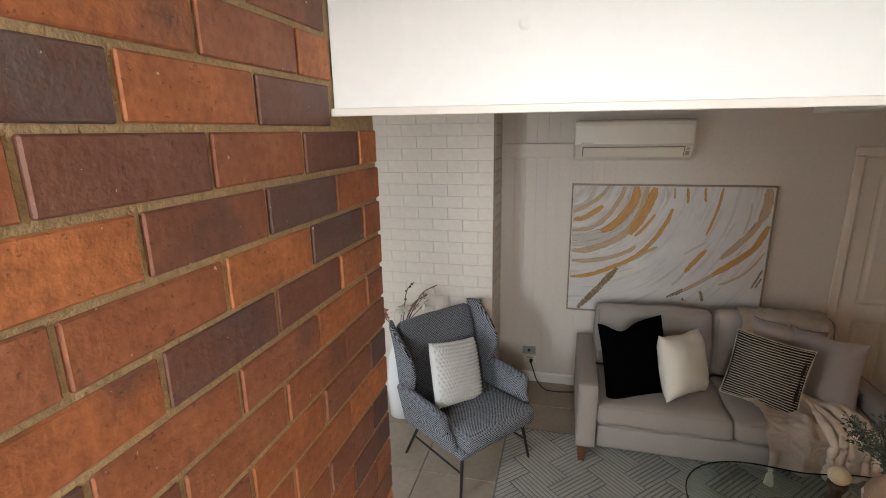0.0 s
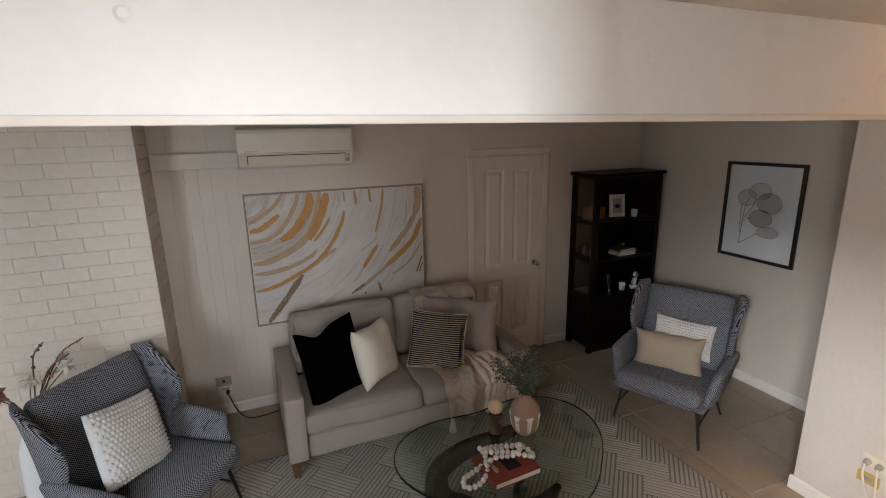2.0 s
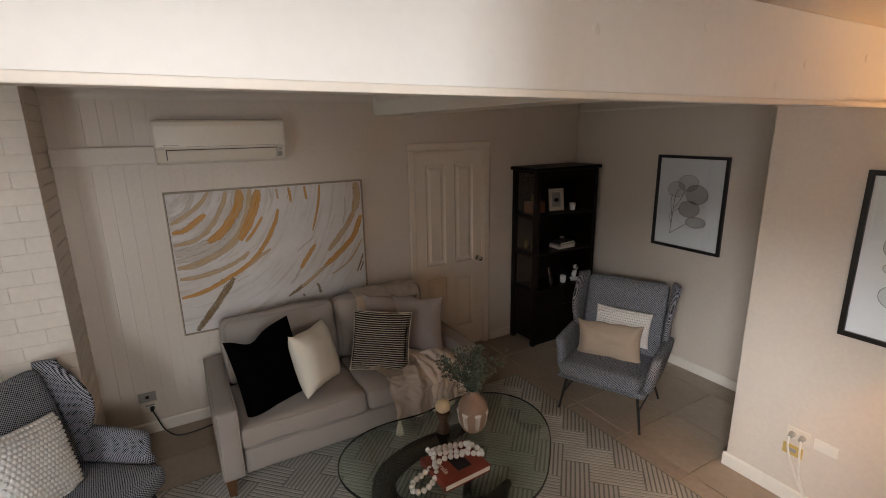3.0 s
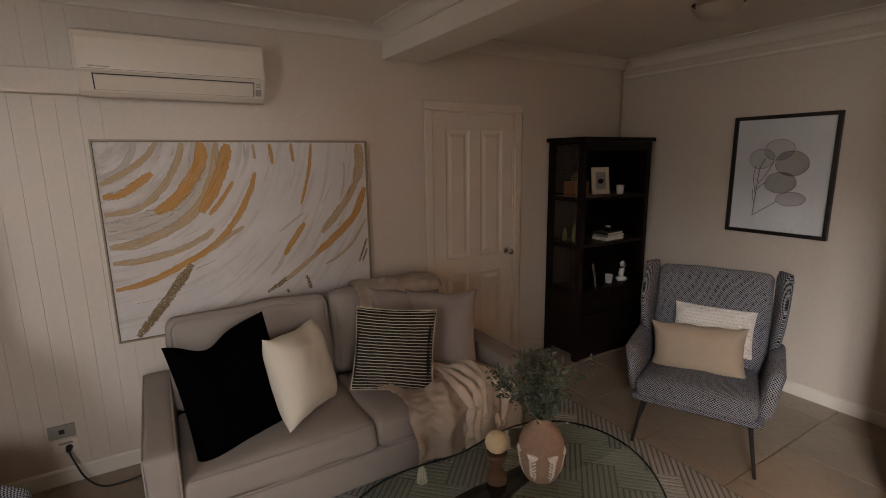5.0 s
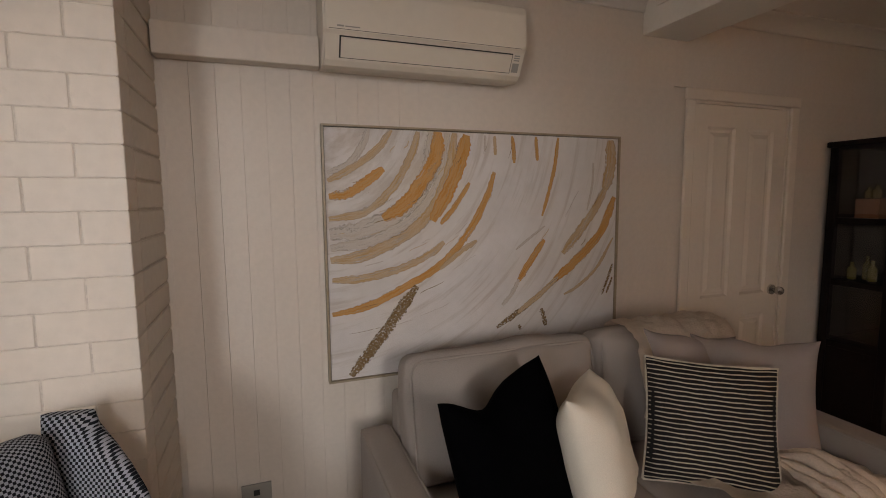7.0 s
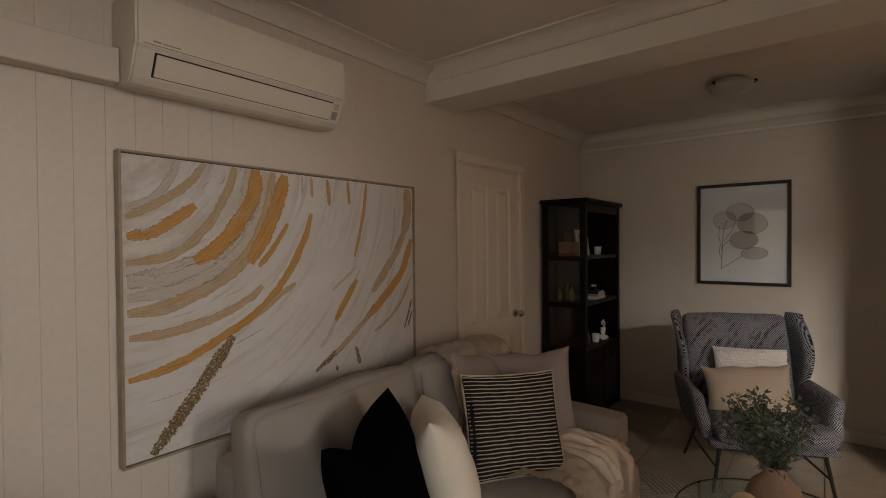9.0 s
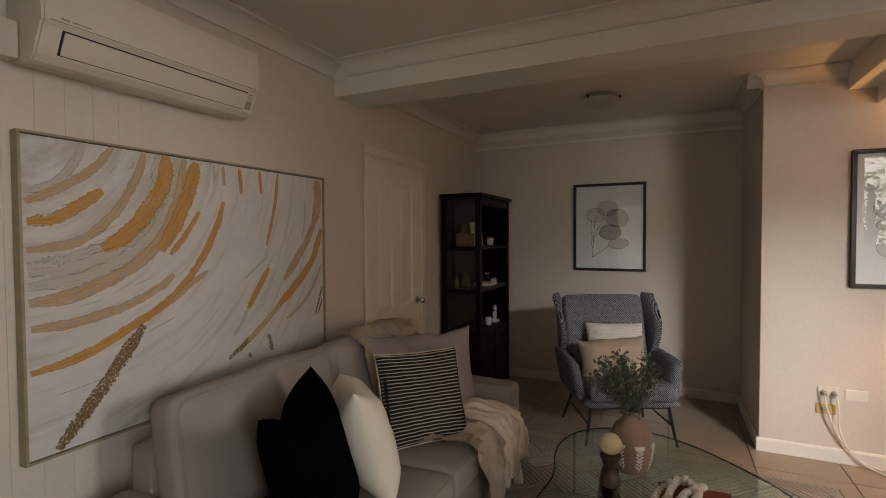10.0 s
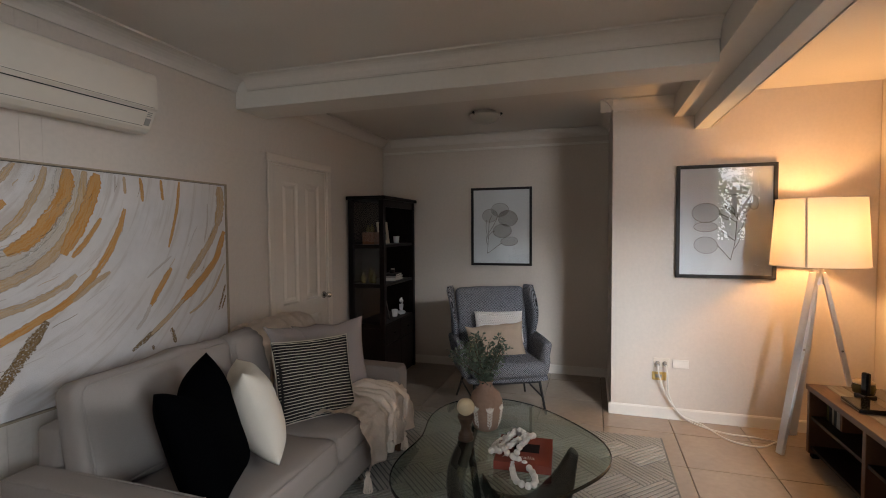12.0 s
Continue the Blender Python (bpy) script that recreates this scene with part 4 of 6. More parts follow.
# vase with foliage
VX, VY = 2.035, 2.475
vase = thing("vase", "terracotta vase with raised white flowers on the glass table", "vase", pose(VX, VY, GT + 0.001))
prof = [(0.055, 0.0), (0.066, 0.01), (0.083, 0.06), (0.092, 0.12), (0.090, 0.16), (0.074, 0.20), (0.046, 0.228), (0.036, 0.242), (0.036, 0.262), (0.042, 0.272), (0.034, 0.268), (0.028, 0.22)]
part("body", lathe(prof, 40), TERRA, vase, smooth=True)


def vase_r(z):
    for (r0, z0), (r1, z1) in zip(prof, prof[1:]):
        if z0 <= z <= z1:
            return r0 + (r1 - r0) * (z - z0) / (z1 - z0)
    return 0.05


def on_vase(a, z, h=0.001):
    r = vase_r(z) + h
    return (r * math.cos(a), r * math.sin(a), z)


for k in range(7):
    a0 = 2 * math.pi * k / 7
    motif = bmesh.new()
    tube([on_vase(a0 + 0.12 * math.sin(5 * t), 0.02 + 0.09 * t) for t in [i / 8 for i in range(9)]], 0.0018, 5, motif)
    for i in range(5):
        z = 0.035 + 0.016 * i
        for s in (-1, 1):
            tube([on_vase(a0, z), on_vase(a0 + s * 0.12, z + 0.012), on_vase(a0 + s * 0.17, z + 0.014)], [0.0015, 0.0045, 0.0015], 5, motif)
    for s in (-2, -1, 0, 1, 2):
        tube([on_vase(a0, 0.112), on_vase(a0 + s * 0.07, 0.13), on_vase(a0 + s * 0.12, 0.148 - 0.003 * abs(s))], [0.002, 0.0070, 0.0015], 5, motif)
    part("raised_flower", motif, CHALK, vase, "white slip flower")

plant = thing("foliage", "grey green leafy sprigs standing in the vase", "plant", pose(VX, VY, GT + 0.23))
pr = random.Random(3)
for k in range(17):
    a, lean = pr.uniform(0, 2 * math.pi), pr.uniform(0.06, 0.22)
    h = pr.uniform(0.15, 0.28) * (1.1 - lean * 1.6)
    ctrl = [(0, 0, 0), (0.012 * math.cos(a), 0.012 * math.sin(a), 0.05), (lean * 0.6 * math.cos(a), lean * 0.6 * math.sin(a), 0.05 + h * 0.55), (lean * math.cos(a) + pr.uniform(-0.02, 0.02), lean * math.sin(a), 0.05 + h)]
    pts = curve_points(ctrl, 6)
    sprig = part("sprig_stem", tube(pts, 0.0018, 5), STEM, plant)
    lv = bmesh.new()
    for p in pts[5:]:
        for q in range(9):
            d = Vector((pr.gauss(0, 1), pr.gauss(0, 1), pr.gauss(0.4, 0.8))).normalized()
            c, sz = p + d * pr.uniform(0.004, 0.03), pr.uniform(0.007, 0.014)
            side = d.cross(Vector((pr.gauss(0, 1), pr.gauss(0, 1), pr.gauss(0, 1)))).normalized()
            v = [lv.verts.new(x) for x in (c, c + d * sz * 0.8 + side * sz * 0.55, c + d * sz * 1.9, c + d * sz * 0.8 - side * sz * 0.55)]
            lv.faces.new(v)
    part("leaves", lv, LEAF, sprig)["kind"] = "stuff"

holder = thing("candle_holder", "turned dark timber candle holder on the glass table", "candle holder", pose(1.863, 2.546, GT + 0.001))
part("turned_body", lathe([(0.040, 0), (0.042, 0.012), (0.036, 0.02), (0.040, 0.032), (0.028, 0.045), (0.024, 0.065), (0.028, 0.085), (0.036, 0.098), (0.034, 0.106), (0.043, 0.116), (0.043, 0.128), (0.030, 0.130)], 28), TURNED, holder, smooth=True)
candle = tagged(part("candle", ball((0, 0, 0), 0.047, 20, 0.95), WAX, smooth=True), "round cream ball candle on the timber holder", "candle")
candle.matrix_world = pose(1.863, 2.546, GT + 0.131 + 0.043)

BKM = pose(1.755, 2.225, GT + 0.001, 0, 0, 3)
book = thing("book", "red-brown cloth hardback lying on the glass table", "book", BKM)
part("cover", box(-0.145, 0.145, -0.13, 0.13, 0.034, 0.038, 0.001), REDCLOTH, book)
part("cover", box(-0.145, 0.145, -0.13, 0.13, 0.0, 0.004, 0.001), REDCLOTH, book)
part("spine", box(-0.149, -0.145, -0.13, 0.13, 0.0, 0.038, 0.001), REDCLOTH, book)
part("pages", box(-0.144, 0.14, -0.126, 0.126, 0.0045, 0.0335), PAGES, book)


def words(text, size, m, material, parent, name="title"):
    cu = bpy.data.curves.new(name, "FONT")
    cu.body, cu.size, cu.extrude, cu.align_x = text, size, 0.0004, "CENTER"
    cu.materials.append(material)
    ob = new(name, cu)
    ob.parent = parent
    ob.matrix_basis = m
    return ob


words("Australia", 0.042, pose(-0.10, 0.02, 0.0388, 0, 0, -90), PAGES, book)
part("cover_picture", box(-0.03, 0.06, -0.07, 0.05, 0.0382, 0.0388), CHAR, book, "dark printed picture")

beads = thing("bead_garland", "string of white wooden beads heaped over the book", "garland")
loop = curve_points([(1.66, 2.37, GT + 0.055), (1.72, 2.33, GT + 0.058), (1.83, 2.31, GT + 0.058), (1.90, 2.28, GT + 0.055), (1.93, 2.22, GT + 0.03), (1.88, 2.20, GT + 0.056), (1.78, 2.26, GT + 0.070), (1.69, 2.29, GT + 0.075),
                     (1.66, 2.33, GT + 0.06), (1.74, 2.37, GT + 0.04), (1.86, 2.34, GT + 0.035), (1.88, 2.27, GT + 0.075), (1.80, 2.22, GT + 0.072), (1.70, 2.24, GT + 0.074), (1.62, 2.26, GT + 0.03), (1.56, 2.25, GT + 0.017), (1.49, 2.22, GT + 0.017), (1.47, 2.16, GT + 0.017), (1.54, 2.15, GT + 0.017), (1.62, 2.20, GT + 0.03), (1.66, 2.30, GT + 0.06)], 30)
bead_me = mesh_of(ball((0, 0, 0), 0.0155, 12), "bead")
for p in bead_me.polygons:
    p.use_smooth = True
bead_me.materials.append(BEAD)
run, last = 0.0, None
for p, q in zip(loop, loop[1:]):
    run += (q - p).length
    if last is None or run > 0.0305:
        o = new("bead", bead_me)
        o.parent = beads
        o.matrix_basis = Matrix.Translation(q)
        run, last = 0.0, q
part("string", tube(loop[::6], 0.002, 5), CREAM, beads)

# ---- air conditioner, duct and painting ----
ac = thing("air_conditioner", "white wall-mounted split air conditioner above the painting", "air conditioner")
AX0, AX1, AZ0, AZ1, AYF = 0.555, 1.395, 2.028, 2.325, 4.03
outl = [(NORTH - 0.002, AZ0 + 0.012), (NORTH - 0.002, AZ1), (AYF + 0.03, AZ1), (AYF + 0.006, AZ1 - 0.012), (AYF, AZ1 - 0.04), (AYF, AZ0 + 0.115), (AYF + 0.012, AZ0 + 0.105), (AYF + 0.055, AZ0 + 0.022), (AYF + 0.075, AZ0 + 0.005), (AYF + 0.10, AZ0)]
part("body", prism(outl, "x", AX0 + 0.008, AX1 - 0.008), PLASTIC, ac)
for x0, x1 in ((AX0, AX0 + 0.007), (AX1 - 0.007, AX1)):
    part("end_cap", prism([(y + (0.004 if y < NORTH - 0.01 else 0), z) for y, z in outl], "x", x0, x1), PLASTIC, ac)


def sloped(x0, x1, s0, s1, lift, thick, bm=None):
    """A plate on the sloping lower face, s from 0 (top) to 1."""
    p0, p1 = Vector((0, AYF + 0.012, AZ0 + 0.105)), Vector((0, AYF + 0.055, AZ0 + 0.022))
    d = p1 - p0
    nrm = Vector((0, d.z, -d.y)).normalized()
    if nrm.y > 0:
        nrm = -nrm
    a, b = p0 + d * s0 + nrm * lift, p0 + d * s1 + nrm * lift
    return prism([(a.y, a.z), (b.y, b.z), ((b + nrm * thick).y, (b + nrm * thick).z), ((a + nrm * thick).y, (a + nrm * thick).z)], "x", x0, x1, bm)


part("outlet_slot", sloped(AX0 + 0.06, AX1 - 0.055, 0.04, 0.90, 0.0006, 0.001), SLOT, ac, "dark air outlet gap")
part("louvre", sloped(AX0 + 0.066, AX1 - 0.061, 0.09, 0.86, 0.003, 0.006), PLASTIC, ac)
part("panel_seam", box(AX0 + 0.02, AX1 - 0.02, AYF - 0.0008, AYF + 0.0005, AZ0 + 0.119, AZ0 + 0.1205), SLOT, ac)
part("badge", box(AX0 + 0.05, AX0 + 0.075, AYF - 0.0012, AYF - 0.0002, AZ0 + 0.128, AZ0 + 0.134), GREYPLATE, ac, "small grey maker's mark")
part("badge", box(AX0 + 0.08, AX0 + 0.135, AYF - 0.0012, AYF - 0.0002, AZ0 + 0.1285, AZ0 + 0.1325), GREYPLATE, ac, "small grey maker's mark")
part("display", sloped(AX1 - 0.048, AX1 - 0.018, 0.45, 0.85, 0.0006, 0.001), GREYPLATE, ac, "grey indicator panel")
for k in range(3):
    part("display_mark", sloped(AX1 - 0.046, AX1 - 0.02, 0.1 + 0.1 * k, 0.15 + 0.1 * k, 0.0006, 0.001), GREYPLATE, ac)
part("intake", box(AX0 + 0.03, AX1 - 0.03, AYF + 0.04, NORTH - 0.03, AZ1 + 0.0003, AZ1 + 0.004), GREYPLATE, ac, "grey intake grille")
duct = tagged(part("pipe_cover", box(-0.025, 0.553, NORTH - 0.075, NORTH - 0.002, 2.04, 2.155, 0.006), PAINT), "white boxed pipe cover beside the air conditioner", "duct")

PX0, PX1, PZ0, PZ1, PYF = 0.552, 2.04, 0.740, 1.829, NORTH - 0.040
painting = thing("painting", "large abstract canvas of gold and taupe arcs in a thin frame", "painting")
part("canvas", box(PX0 + 0.012, PX1 - 0.012, PYF + 0.006, NORTH - 0.004, PZ0 + 0.012, PZ1 - 0.012), CANVAS, painting)
for x0, x1, z0, z1 in ((PX0, PX0 + 0.009, PZ0, PZ1), (PX1 - 0.009, PX1, PZ0, PZ1), (PX0 + 0.009, PX1 - 0.009, PZ0, PZ0 + 0.009), (PX0 + 0.009, PX1 - 0.009, PZ1 - 0.009, PZ1)):
    part("frame_bar", box(x0, x1, PYF - 0.004, NORTH - 0.003, z0, z1, 0.001), GOLDFRAME, painting)
part("shadow_gap", box(PX0 + 0.009, PX1 - 0.009, PYF + 0.014, PYF + 0.016, PZ0 + 0.009, PZ1 - 0.009), SLOT, painting)
sr = random.Random(11)
layer = [0]


def stroke(pts, w, material, ragged=0.25):
    """A brush mark through (u, v) places on the canvas, u across and v down, both 0 to 1."""
    W, H = PX1 - PX0 - 0.024, PZ1 - PZ0 - 0.024
    layer[0] += 1
    y = PYF + 0.0057 - 0.00005 * layer[0]
    p = curve_points([(PX0 + 0.012 + u * W, 0, PZ1 - 0.012 - v * H) for u, v in pts], 14)
    bm = bmesh.new()
    tex = bm.loops.layers.uv.verify()
    L, prev, run, run0 = len(p) - 1, None, 0.0, 0.0
    for i, c in enumerate(p):
        d = (p[min(i + 1, L)] - p[max(i - 1, 0)]).normalized()
        nrm = Vector((d.z, 0, -d.x))
        k = min(1, 0.55 + 3 * min(i, L - i) / L)
        a = w / 2 * k * (1 + sr.uniform(-ragged, ragged) * 0.6)
        b = w / 2 * k * (1 + sr.uniform(-ragged, ragged) * 0.6)
        q = [c + nrm * a, c - nrm * b]
        for s in q:
            s.x, s.z = min(max(s.x, PX0 + 0.0125), PX1 - 0.0125), min(max(s.z, PZ0 + 0.0125), PZ1 - 0.0125)
        row = [bm.verts.new((s.x, y, s.z)) for s in q]
        if prev:
            f = bm.faces.new((prev[0], row[0], row[1], prev[1]))
            for lo, tu, tv in zip(f.loops, (run0, run, run, run0), (1, 1, -1, -1)):
                lo[tex].uv = (tu + 3.7 * layer[0], tv)
        prev, run0 = row, run
        run += (p[min(i + 1, L)] - c).length
    bmesh.ops.recalc_face_normals(bm, faces=bm.faces)
    part("brush_stroke", bm, material, painting)


stroke(((0.007, 0.412), (0.110, 0.394), (0.236, 0.304), (0.308, 0.155), (0.317, 0.000)), 0.085, TAUPE)
stroke(((0.008, 0.467), (0.129, 0.443), (0.256, 0.353), (0.345, 0.197), (0.366, 0.005)), 0.05, TAUPE)
stroke(((0.005, 0.174), (0.065, 0.139), (0.107, 0.063), (0.124, 0.000)), 0.032, TAUPE)
stroke(((0.005, 0.204), (0.065, 0.162), (0.147, 0.082), (0.192, 0.000)), 0.032, OCHRE)
stroke(((0.008, 0.266), (0.063, 0.252), (0.114, 0.207), (0.166, 0.155)), 0.042, GOLD)
stroke(((0.006, 0.353), (0.112, 0.324), (0.196, 0.227), (0.250, 0.100), (0.273, 0.005)), 0.036, OCHRE)
stroke(((0.162, 0.355), (0.236, 0.290), (0.302, 0.169), (0.330, 0.091), (0.335, 0.002)), 0.066, GOLD)
stroke(((0.007, 0.516), (0.108, 0.498), (0.234, 0.424), (0.321, 0.311), (0.373, 0.154), (0.389, 0.004)), 0.052, OCHRE)
stroke(((0.315, 0.368), (0.371, 0.233), (0.409, 0.110), (0.429, 0.010)), 0.064, GOLD)
stroke(((0.342, 0.383), (0.387, 0.312), (0.438, 0.210)), 0.026, GOLD)
stroke(((0.010, 0.596), (0.106, 0.592), (0.221, 0.559), (0.308, 0.505), (0.352, 0.459)), 0.036, OCHRE)
stroke(((0.007, 0.732), (0.103, 0.710), (0.220, 0.645), (0.340, 0.557), (0.430, 0.428), (0.494, 0.283), (0.523, 0.163)), 0.036, GOLD)
stroke(((0.339, 0.574), (0.407, 0.504), (0.463, 0.459)), 0.026, OCHRE)
stroke(((0.056, 0.992), (0.120, 0.890), (0.185, 0.780), (0.262, 0.640)), 0.055, UMBER)
stroke(((0.491, 0.008), (0.491, 0.036), (0.491, 0.077)), 0.012, TAUPE)
stroke(((0.524, 0.009), (0.526, 0.049), (0.527, 0.090)), 0.018, OCHRE)
stroke(((0.585, 0.007), (0.592, 0.062), (0.594, 0.123)), 0.02, GOLD)
stroke(((0.672, 0.006), (0.676, 0.059), (0.680, 0.110)), 0.02, GOLD)
stroke(((0.757, 0.006), (0.741, 0.162), (0.700, 0.358)), 0.02, GOLD)
stroke(((0.710, 0.468), (0.661, 0.555), (0.613, 0.652)), 0.034, GOLD)
stroke(((0.615, 0.644), (0.589, 0.704), (0.553, 0.755)), 0.024, TAUPE)
stroke(((0.968, 0.007), (0.972, 0.112), (0.952, 0.240)), 0.066, OCHRE)
stroke(((0.954, 0.229), (0.909, 0.330), (0.846, 0.437), (0.783, 0.536)), 0.048, OCHRE)
stroke(((0.991, 0.275), (0.935, 0.439), (0.846, 0.562), (0.752, 0.659)), 0.05, GOLD)
stroke(((0.765, 0.649), (0.660, 0.754), (0.535, 0.857)), 0.03, UMBER)
stroke(((0.765, 0.646), (0.697, 0.718), (0.612, 0.797)), 0.028, OCHRE)
stroke(((0.899, 0.114), (0.896, 0.221), (0.877, 0.337)), 0.013, TAUPE)
stroke(((0.990, 0.472), (0.923, 0.613), (0.846, 0.696), (0.790, 0.731)), 0.018, OCHRE)
stroke(((0.991, 0.600), (0.969, 0.679), (0.947, 0.749)), 0.016, UMBER)
stroke(((0.991, 0.664), (0.980, 0.703), (0.967, 0.743)), 0.014, UMBER)
stroke(((0.700, 0.788), (0.711, 0.828), (0.719, 0.871)), 0.026, UMBER)
stroke(((0.614, 0.856), (0.619, 0.865), (0.622, 0.877)), 0.018, UMBER)
stroke(((0.602, 0.507), (0.662, 0.449), (0.710, 0.404)), 0.012, TAUPE)

for k in range(46):
    # faint dry-brush scratches that follow the arcs
    rad, a0 = sr.uniform(0.25, 1.25), sr.uniform(0.05, 1.35)
    da, w = sr.uniform(0.03, 0.14), sr.uniform(0.0012, 0.004)
    pts = []
    for i in range(4):
        a = a0 + da * i / 3
        pts.append((-0.02 + rad * math.sin(a) * 0.9 + sr.uniform(-0.004, 0.004), -0.06 + rad * math.cos(a) * 0.95))
    if all(0.01 < u < 0.99 and 0.01 < v < 0.99 for u, v in pts):
        stroke(pts, w, (TAUPE, OCHRE, UMBER)[k % 3], 0.5)

# ---- framed prints ----


def framed_print(name, m, w, h, ovals, stems, label):
    """A glazed print on a wall, in the xz plane, front to -y."""
    ob = thing(name, label, "picture", m, "pair of framed botanical prints")
    f, d = 0.026, 0.03
    for x0, x1, z0, z1 in ((-w / 2, -w / 2 + f, -h / 2, h / 2), (w / 2 - f, w / 2, -h / 2, h / 2), (-w / 2 + f, w / 2 - f, -h / 2, -h / 2 + f), (-w / 2 + f, w / 2 - f, h / 2 - f, h / 2)):
        part("frame_bar", box(x0, x1, -d, -0.001, z0, z1, 0.002), BLACKFRAME, ob)
    sheet_ = part("paper", box(-w / 2 + f, w / 2 - f, -0.012, -0.004, -h / 2 + f, h / 2 - f), PAPER, ob, "white paper with pressed leaves")
    for k, (u, v, a, b, turn, mt) in enumerate(ovals):
        bm = bmesh.new()
        n = 28
        y = -0.0124 - 0.0003 * k
        c, s = math.cos(turn), math.sin(turn)
        ring = []
        for i in range(n):
            t = 2 * math.pi * i / n
            px, pz = a * math.cos(t) * (1 + 0.04 * math.sin(3 * t + k)), b * math.sin(t)
            ring.append((u + px * c - pz * s, v + px * s + pz * c))
        bm.faces.new([bm.verts.new((x, y, z)) for x, z in ring])
        leaf_ = part("printed_leaf", bm, mt, sheet_)
    for k, pts in enumerate(stems):
        p = curve_points([(x, -0.0148, z) for x, z in pts], 8)
        part("printed_stem", tube(p, 0.0021, 5), INK, sheet_)
    for k, (u, v, a, b, turn, mt) in enumerate(ovals):
        c, s = math.cos(turn), math.sin(turn)
        p = [(u + a * math.cos(t) * c - b * math.sin(t) * s, -0.0146, v + a * math.cos(t) * s + b * math.sin(t) * c) for t in [2 * math.pi * i / 24 for i in range(25)]]
        part("printed_outline", tube(p, 0.0013, 4), INK, sheet_)
    g = part("glazing", box(-w / 2 + f, w / 2 - f, -0.022, -0.0195, -h / 2 + f, h / 2 - f), ARTGLASS, ob, "clear picture glass")
    g.visible_shadow = False
    return ob


INK = mat("brown ink", (0.10, 0.07, 0.05), 0.8)


def veil(name, c, alpha):
    m = mat(name, c, 0.8, grain=0.4, scale=40, stain=0.4, stain_scale=20)
    m.node_tree.nodes["Principled BSDF"].inputs["Alpha"].default_value = alpha
    return m


V1, V2, V3 = veil("pale leaf wash", (0.50, 0.43, 0.37), 0.22), veil("brown leaf wash", (0.36, 0.29, 0.235), 0.42), veil("grey leaf wash", (0.42, 0.38, 0.34), 0.30)
framed_print("framed_print", pose(EAST - 0.001, 2.856, 1.553, 0, 0, -90), 0.66, 0.84,
             [(-0.123, 0.118, 0.083, 0.070, 0.1, V1), (-0.015, 0.18, 0.095, 0.072, 0.05, V1), (0.071, 0.087, 0.104, 0.086, -0.1, V2), (0.012, -0.047, 0.100, 0.073, 0.05, V2), (0.087, -0.158, 0.092, 0.048, 0.05, V3)],
             [[(-0.15, -0.29), (-0.142, -0.15), (-0.13, 0.045), (-0.10, 0.12)], [(-0.142, -0.14), (-0.165, -0.02), (-0.16, 0.07)], [(-0.13, -0.06), (-0.08, 0.02), (-0.04, 0.10)], [(-0.14, -0.10), (-0.10, -0.06), (-0.07, -0.05)], [(-0.15, -0.29), (-0.08, -0.24), (0.0, -0.18)], [(-0.145, -0.20), (-0.16, -0.16), (-0.165, -0.10)]],
             "black framed botanical print above the alcove chair")
framed_print("framed_print", pose(JUT - 0.001, 0.953, 1.572, 0, 0, -90), 0.68, 0.868,
             [(0.071, 0.233, 0.082, 0.034, 0.0, V1), (0.083, 0.129, 0.088, 0.076, -0.15, V1), (0.185, 0.142, 0.034, 0.054, 0.2, V1), (-0.133, 0.068, 0.096, 0.074, 0.0, V3), (0.017, 0.068, 0.048, 0.054, 0.0, V1), (-0.133, -0.040, 0.082, 0.038, 0.0, V1), (-0.130, -0.181, 0.082, 0.064, -0.1, V1)],
             [[(0.041, -0.293), (0.068, -0.16), (0.078, -0.02), (0.086, 0.052)], [(0.068, -0.148), (0.01, -0.10), (-0.037, -0.06)], [(0.077, -0.006), (0.02, 0.03), (-0.037, 0.062)], [(-0.049, -0.185), (0.0, -0.24), (0.041, -0.293)], [(0.066, -0.208), (0.09, -0.16), (0.111, -0.107)], [(0.083, -0.094), (0.12, -0.03), (0.143, 0.048)], [(0.080, 0.02), (0.05, 0.07), (0.0, 0.12)]],
             "black framed botanical print beside the floor lamp")

# ---- bookcase ----
case = thing("bookcase", "dark polished timber display cabinet with open shelves and glazed side", "bookcase")
KX0, KX1, KY0, KY1, KT = 3.675, 4.505, 3.825, 4.205, 1.82
for x0, x1, y0, y1, z0, z1 in ((KX0, KX0 + 0.05, KY0, KY0 + 0.05, 0.0, KT), (KX1 - 0.05, KX1, KY0, KY0 + 0.05, 0.0, KT), (KX0, KX0 + 0.05, KY1 - 0.05, KY1, 0.0, KT), (KX1 - 0.05, KX1, KY1 - 0.05, KY1, 0.0, KT)):
    part("post", box(x0, x1, y0, y1, z0 + 0.001, z1, 0.004), DARKWOOD, case)
part("back", box(KX0 + 0.05, KX1 - 0.05, KY1 - 0.02, KY1 - 0.008, 0.08, KT), DARKWOOD, case)
part("side_panel", box(KX1 - 0.03, KX1 - 0.012, KY0 + 0.05, KY1 - 0.05, 0.08, KT), DARKWOOD, case)
part("top", box(KX0 - 0.025, KX1 + 0.02, KY0 - 0.025, KY1 + 0.01, KT, KT + 0.035, 0.008), DARKWOOD, case)
for z in (0.60, 0.995, 1.38):
    part("shelf", box(KX0 + 0.05, KX1 - 0.05, KY0 + 0.012, KY1 - 0.02, z - 0.025, z, 0.003), DARKWOOD, case)
    part("side_rail", box(KX0 + 0.008, KX0 + 0.04, KY0 + 0.05, KY1 - 0.05, z - 0.035, z + 0.005, 0.003), DARKWOOD, case)
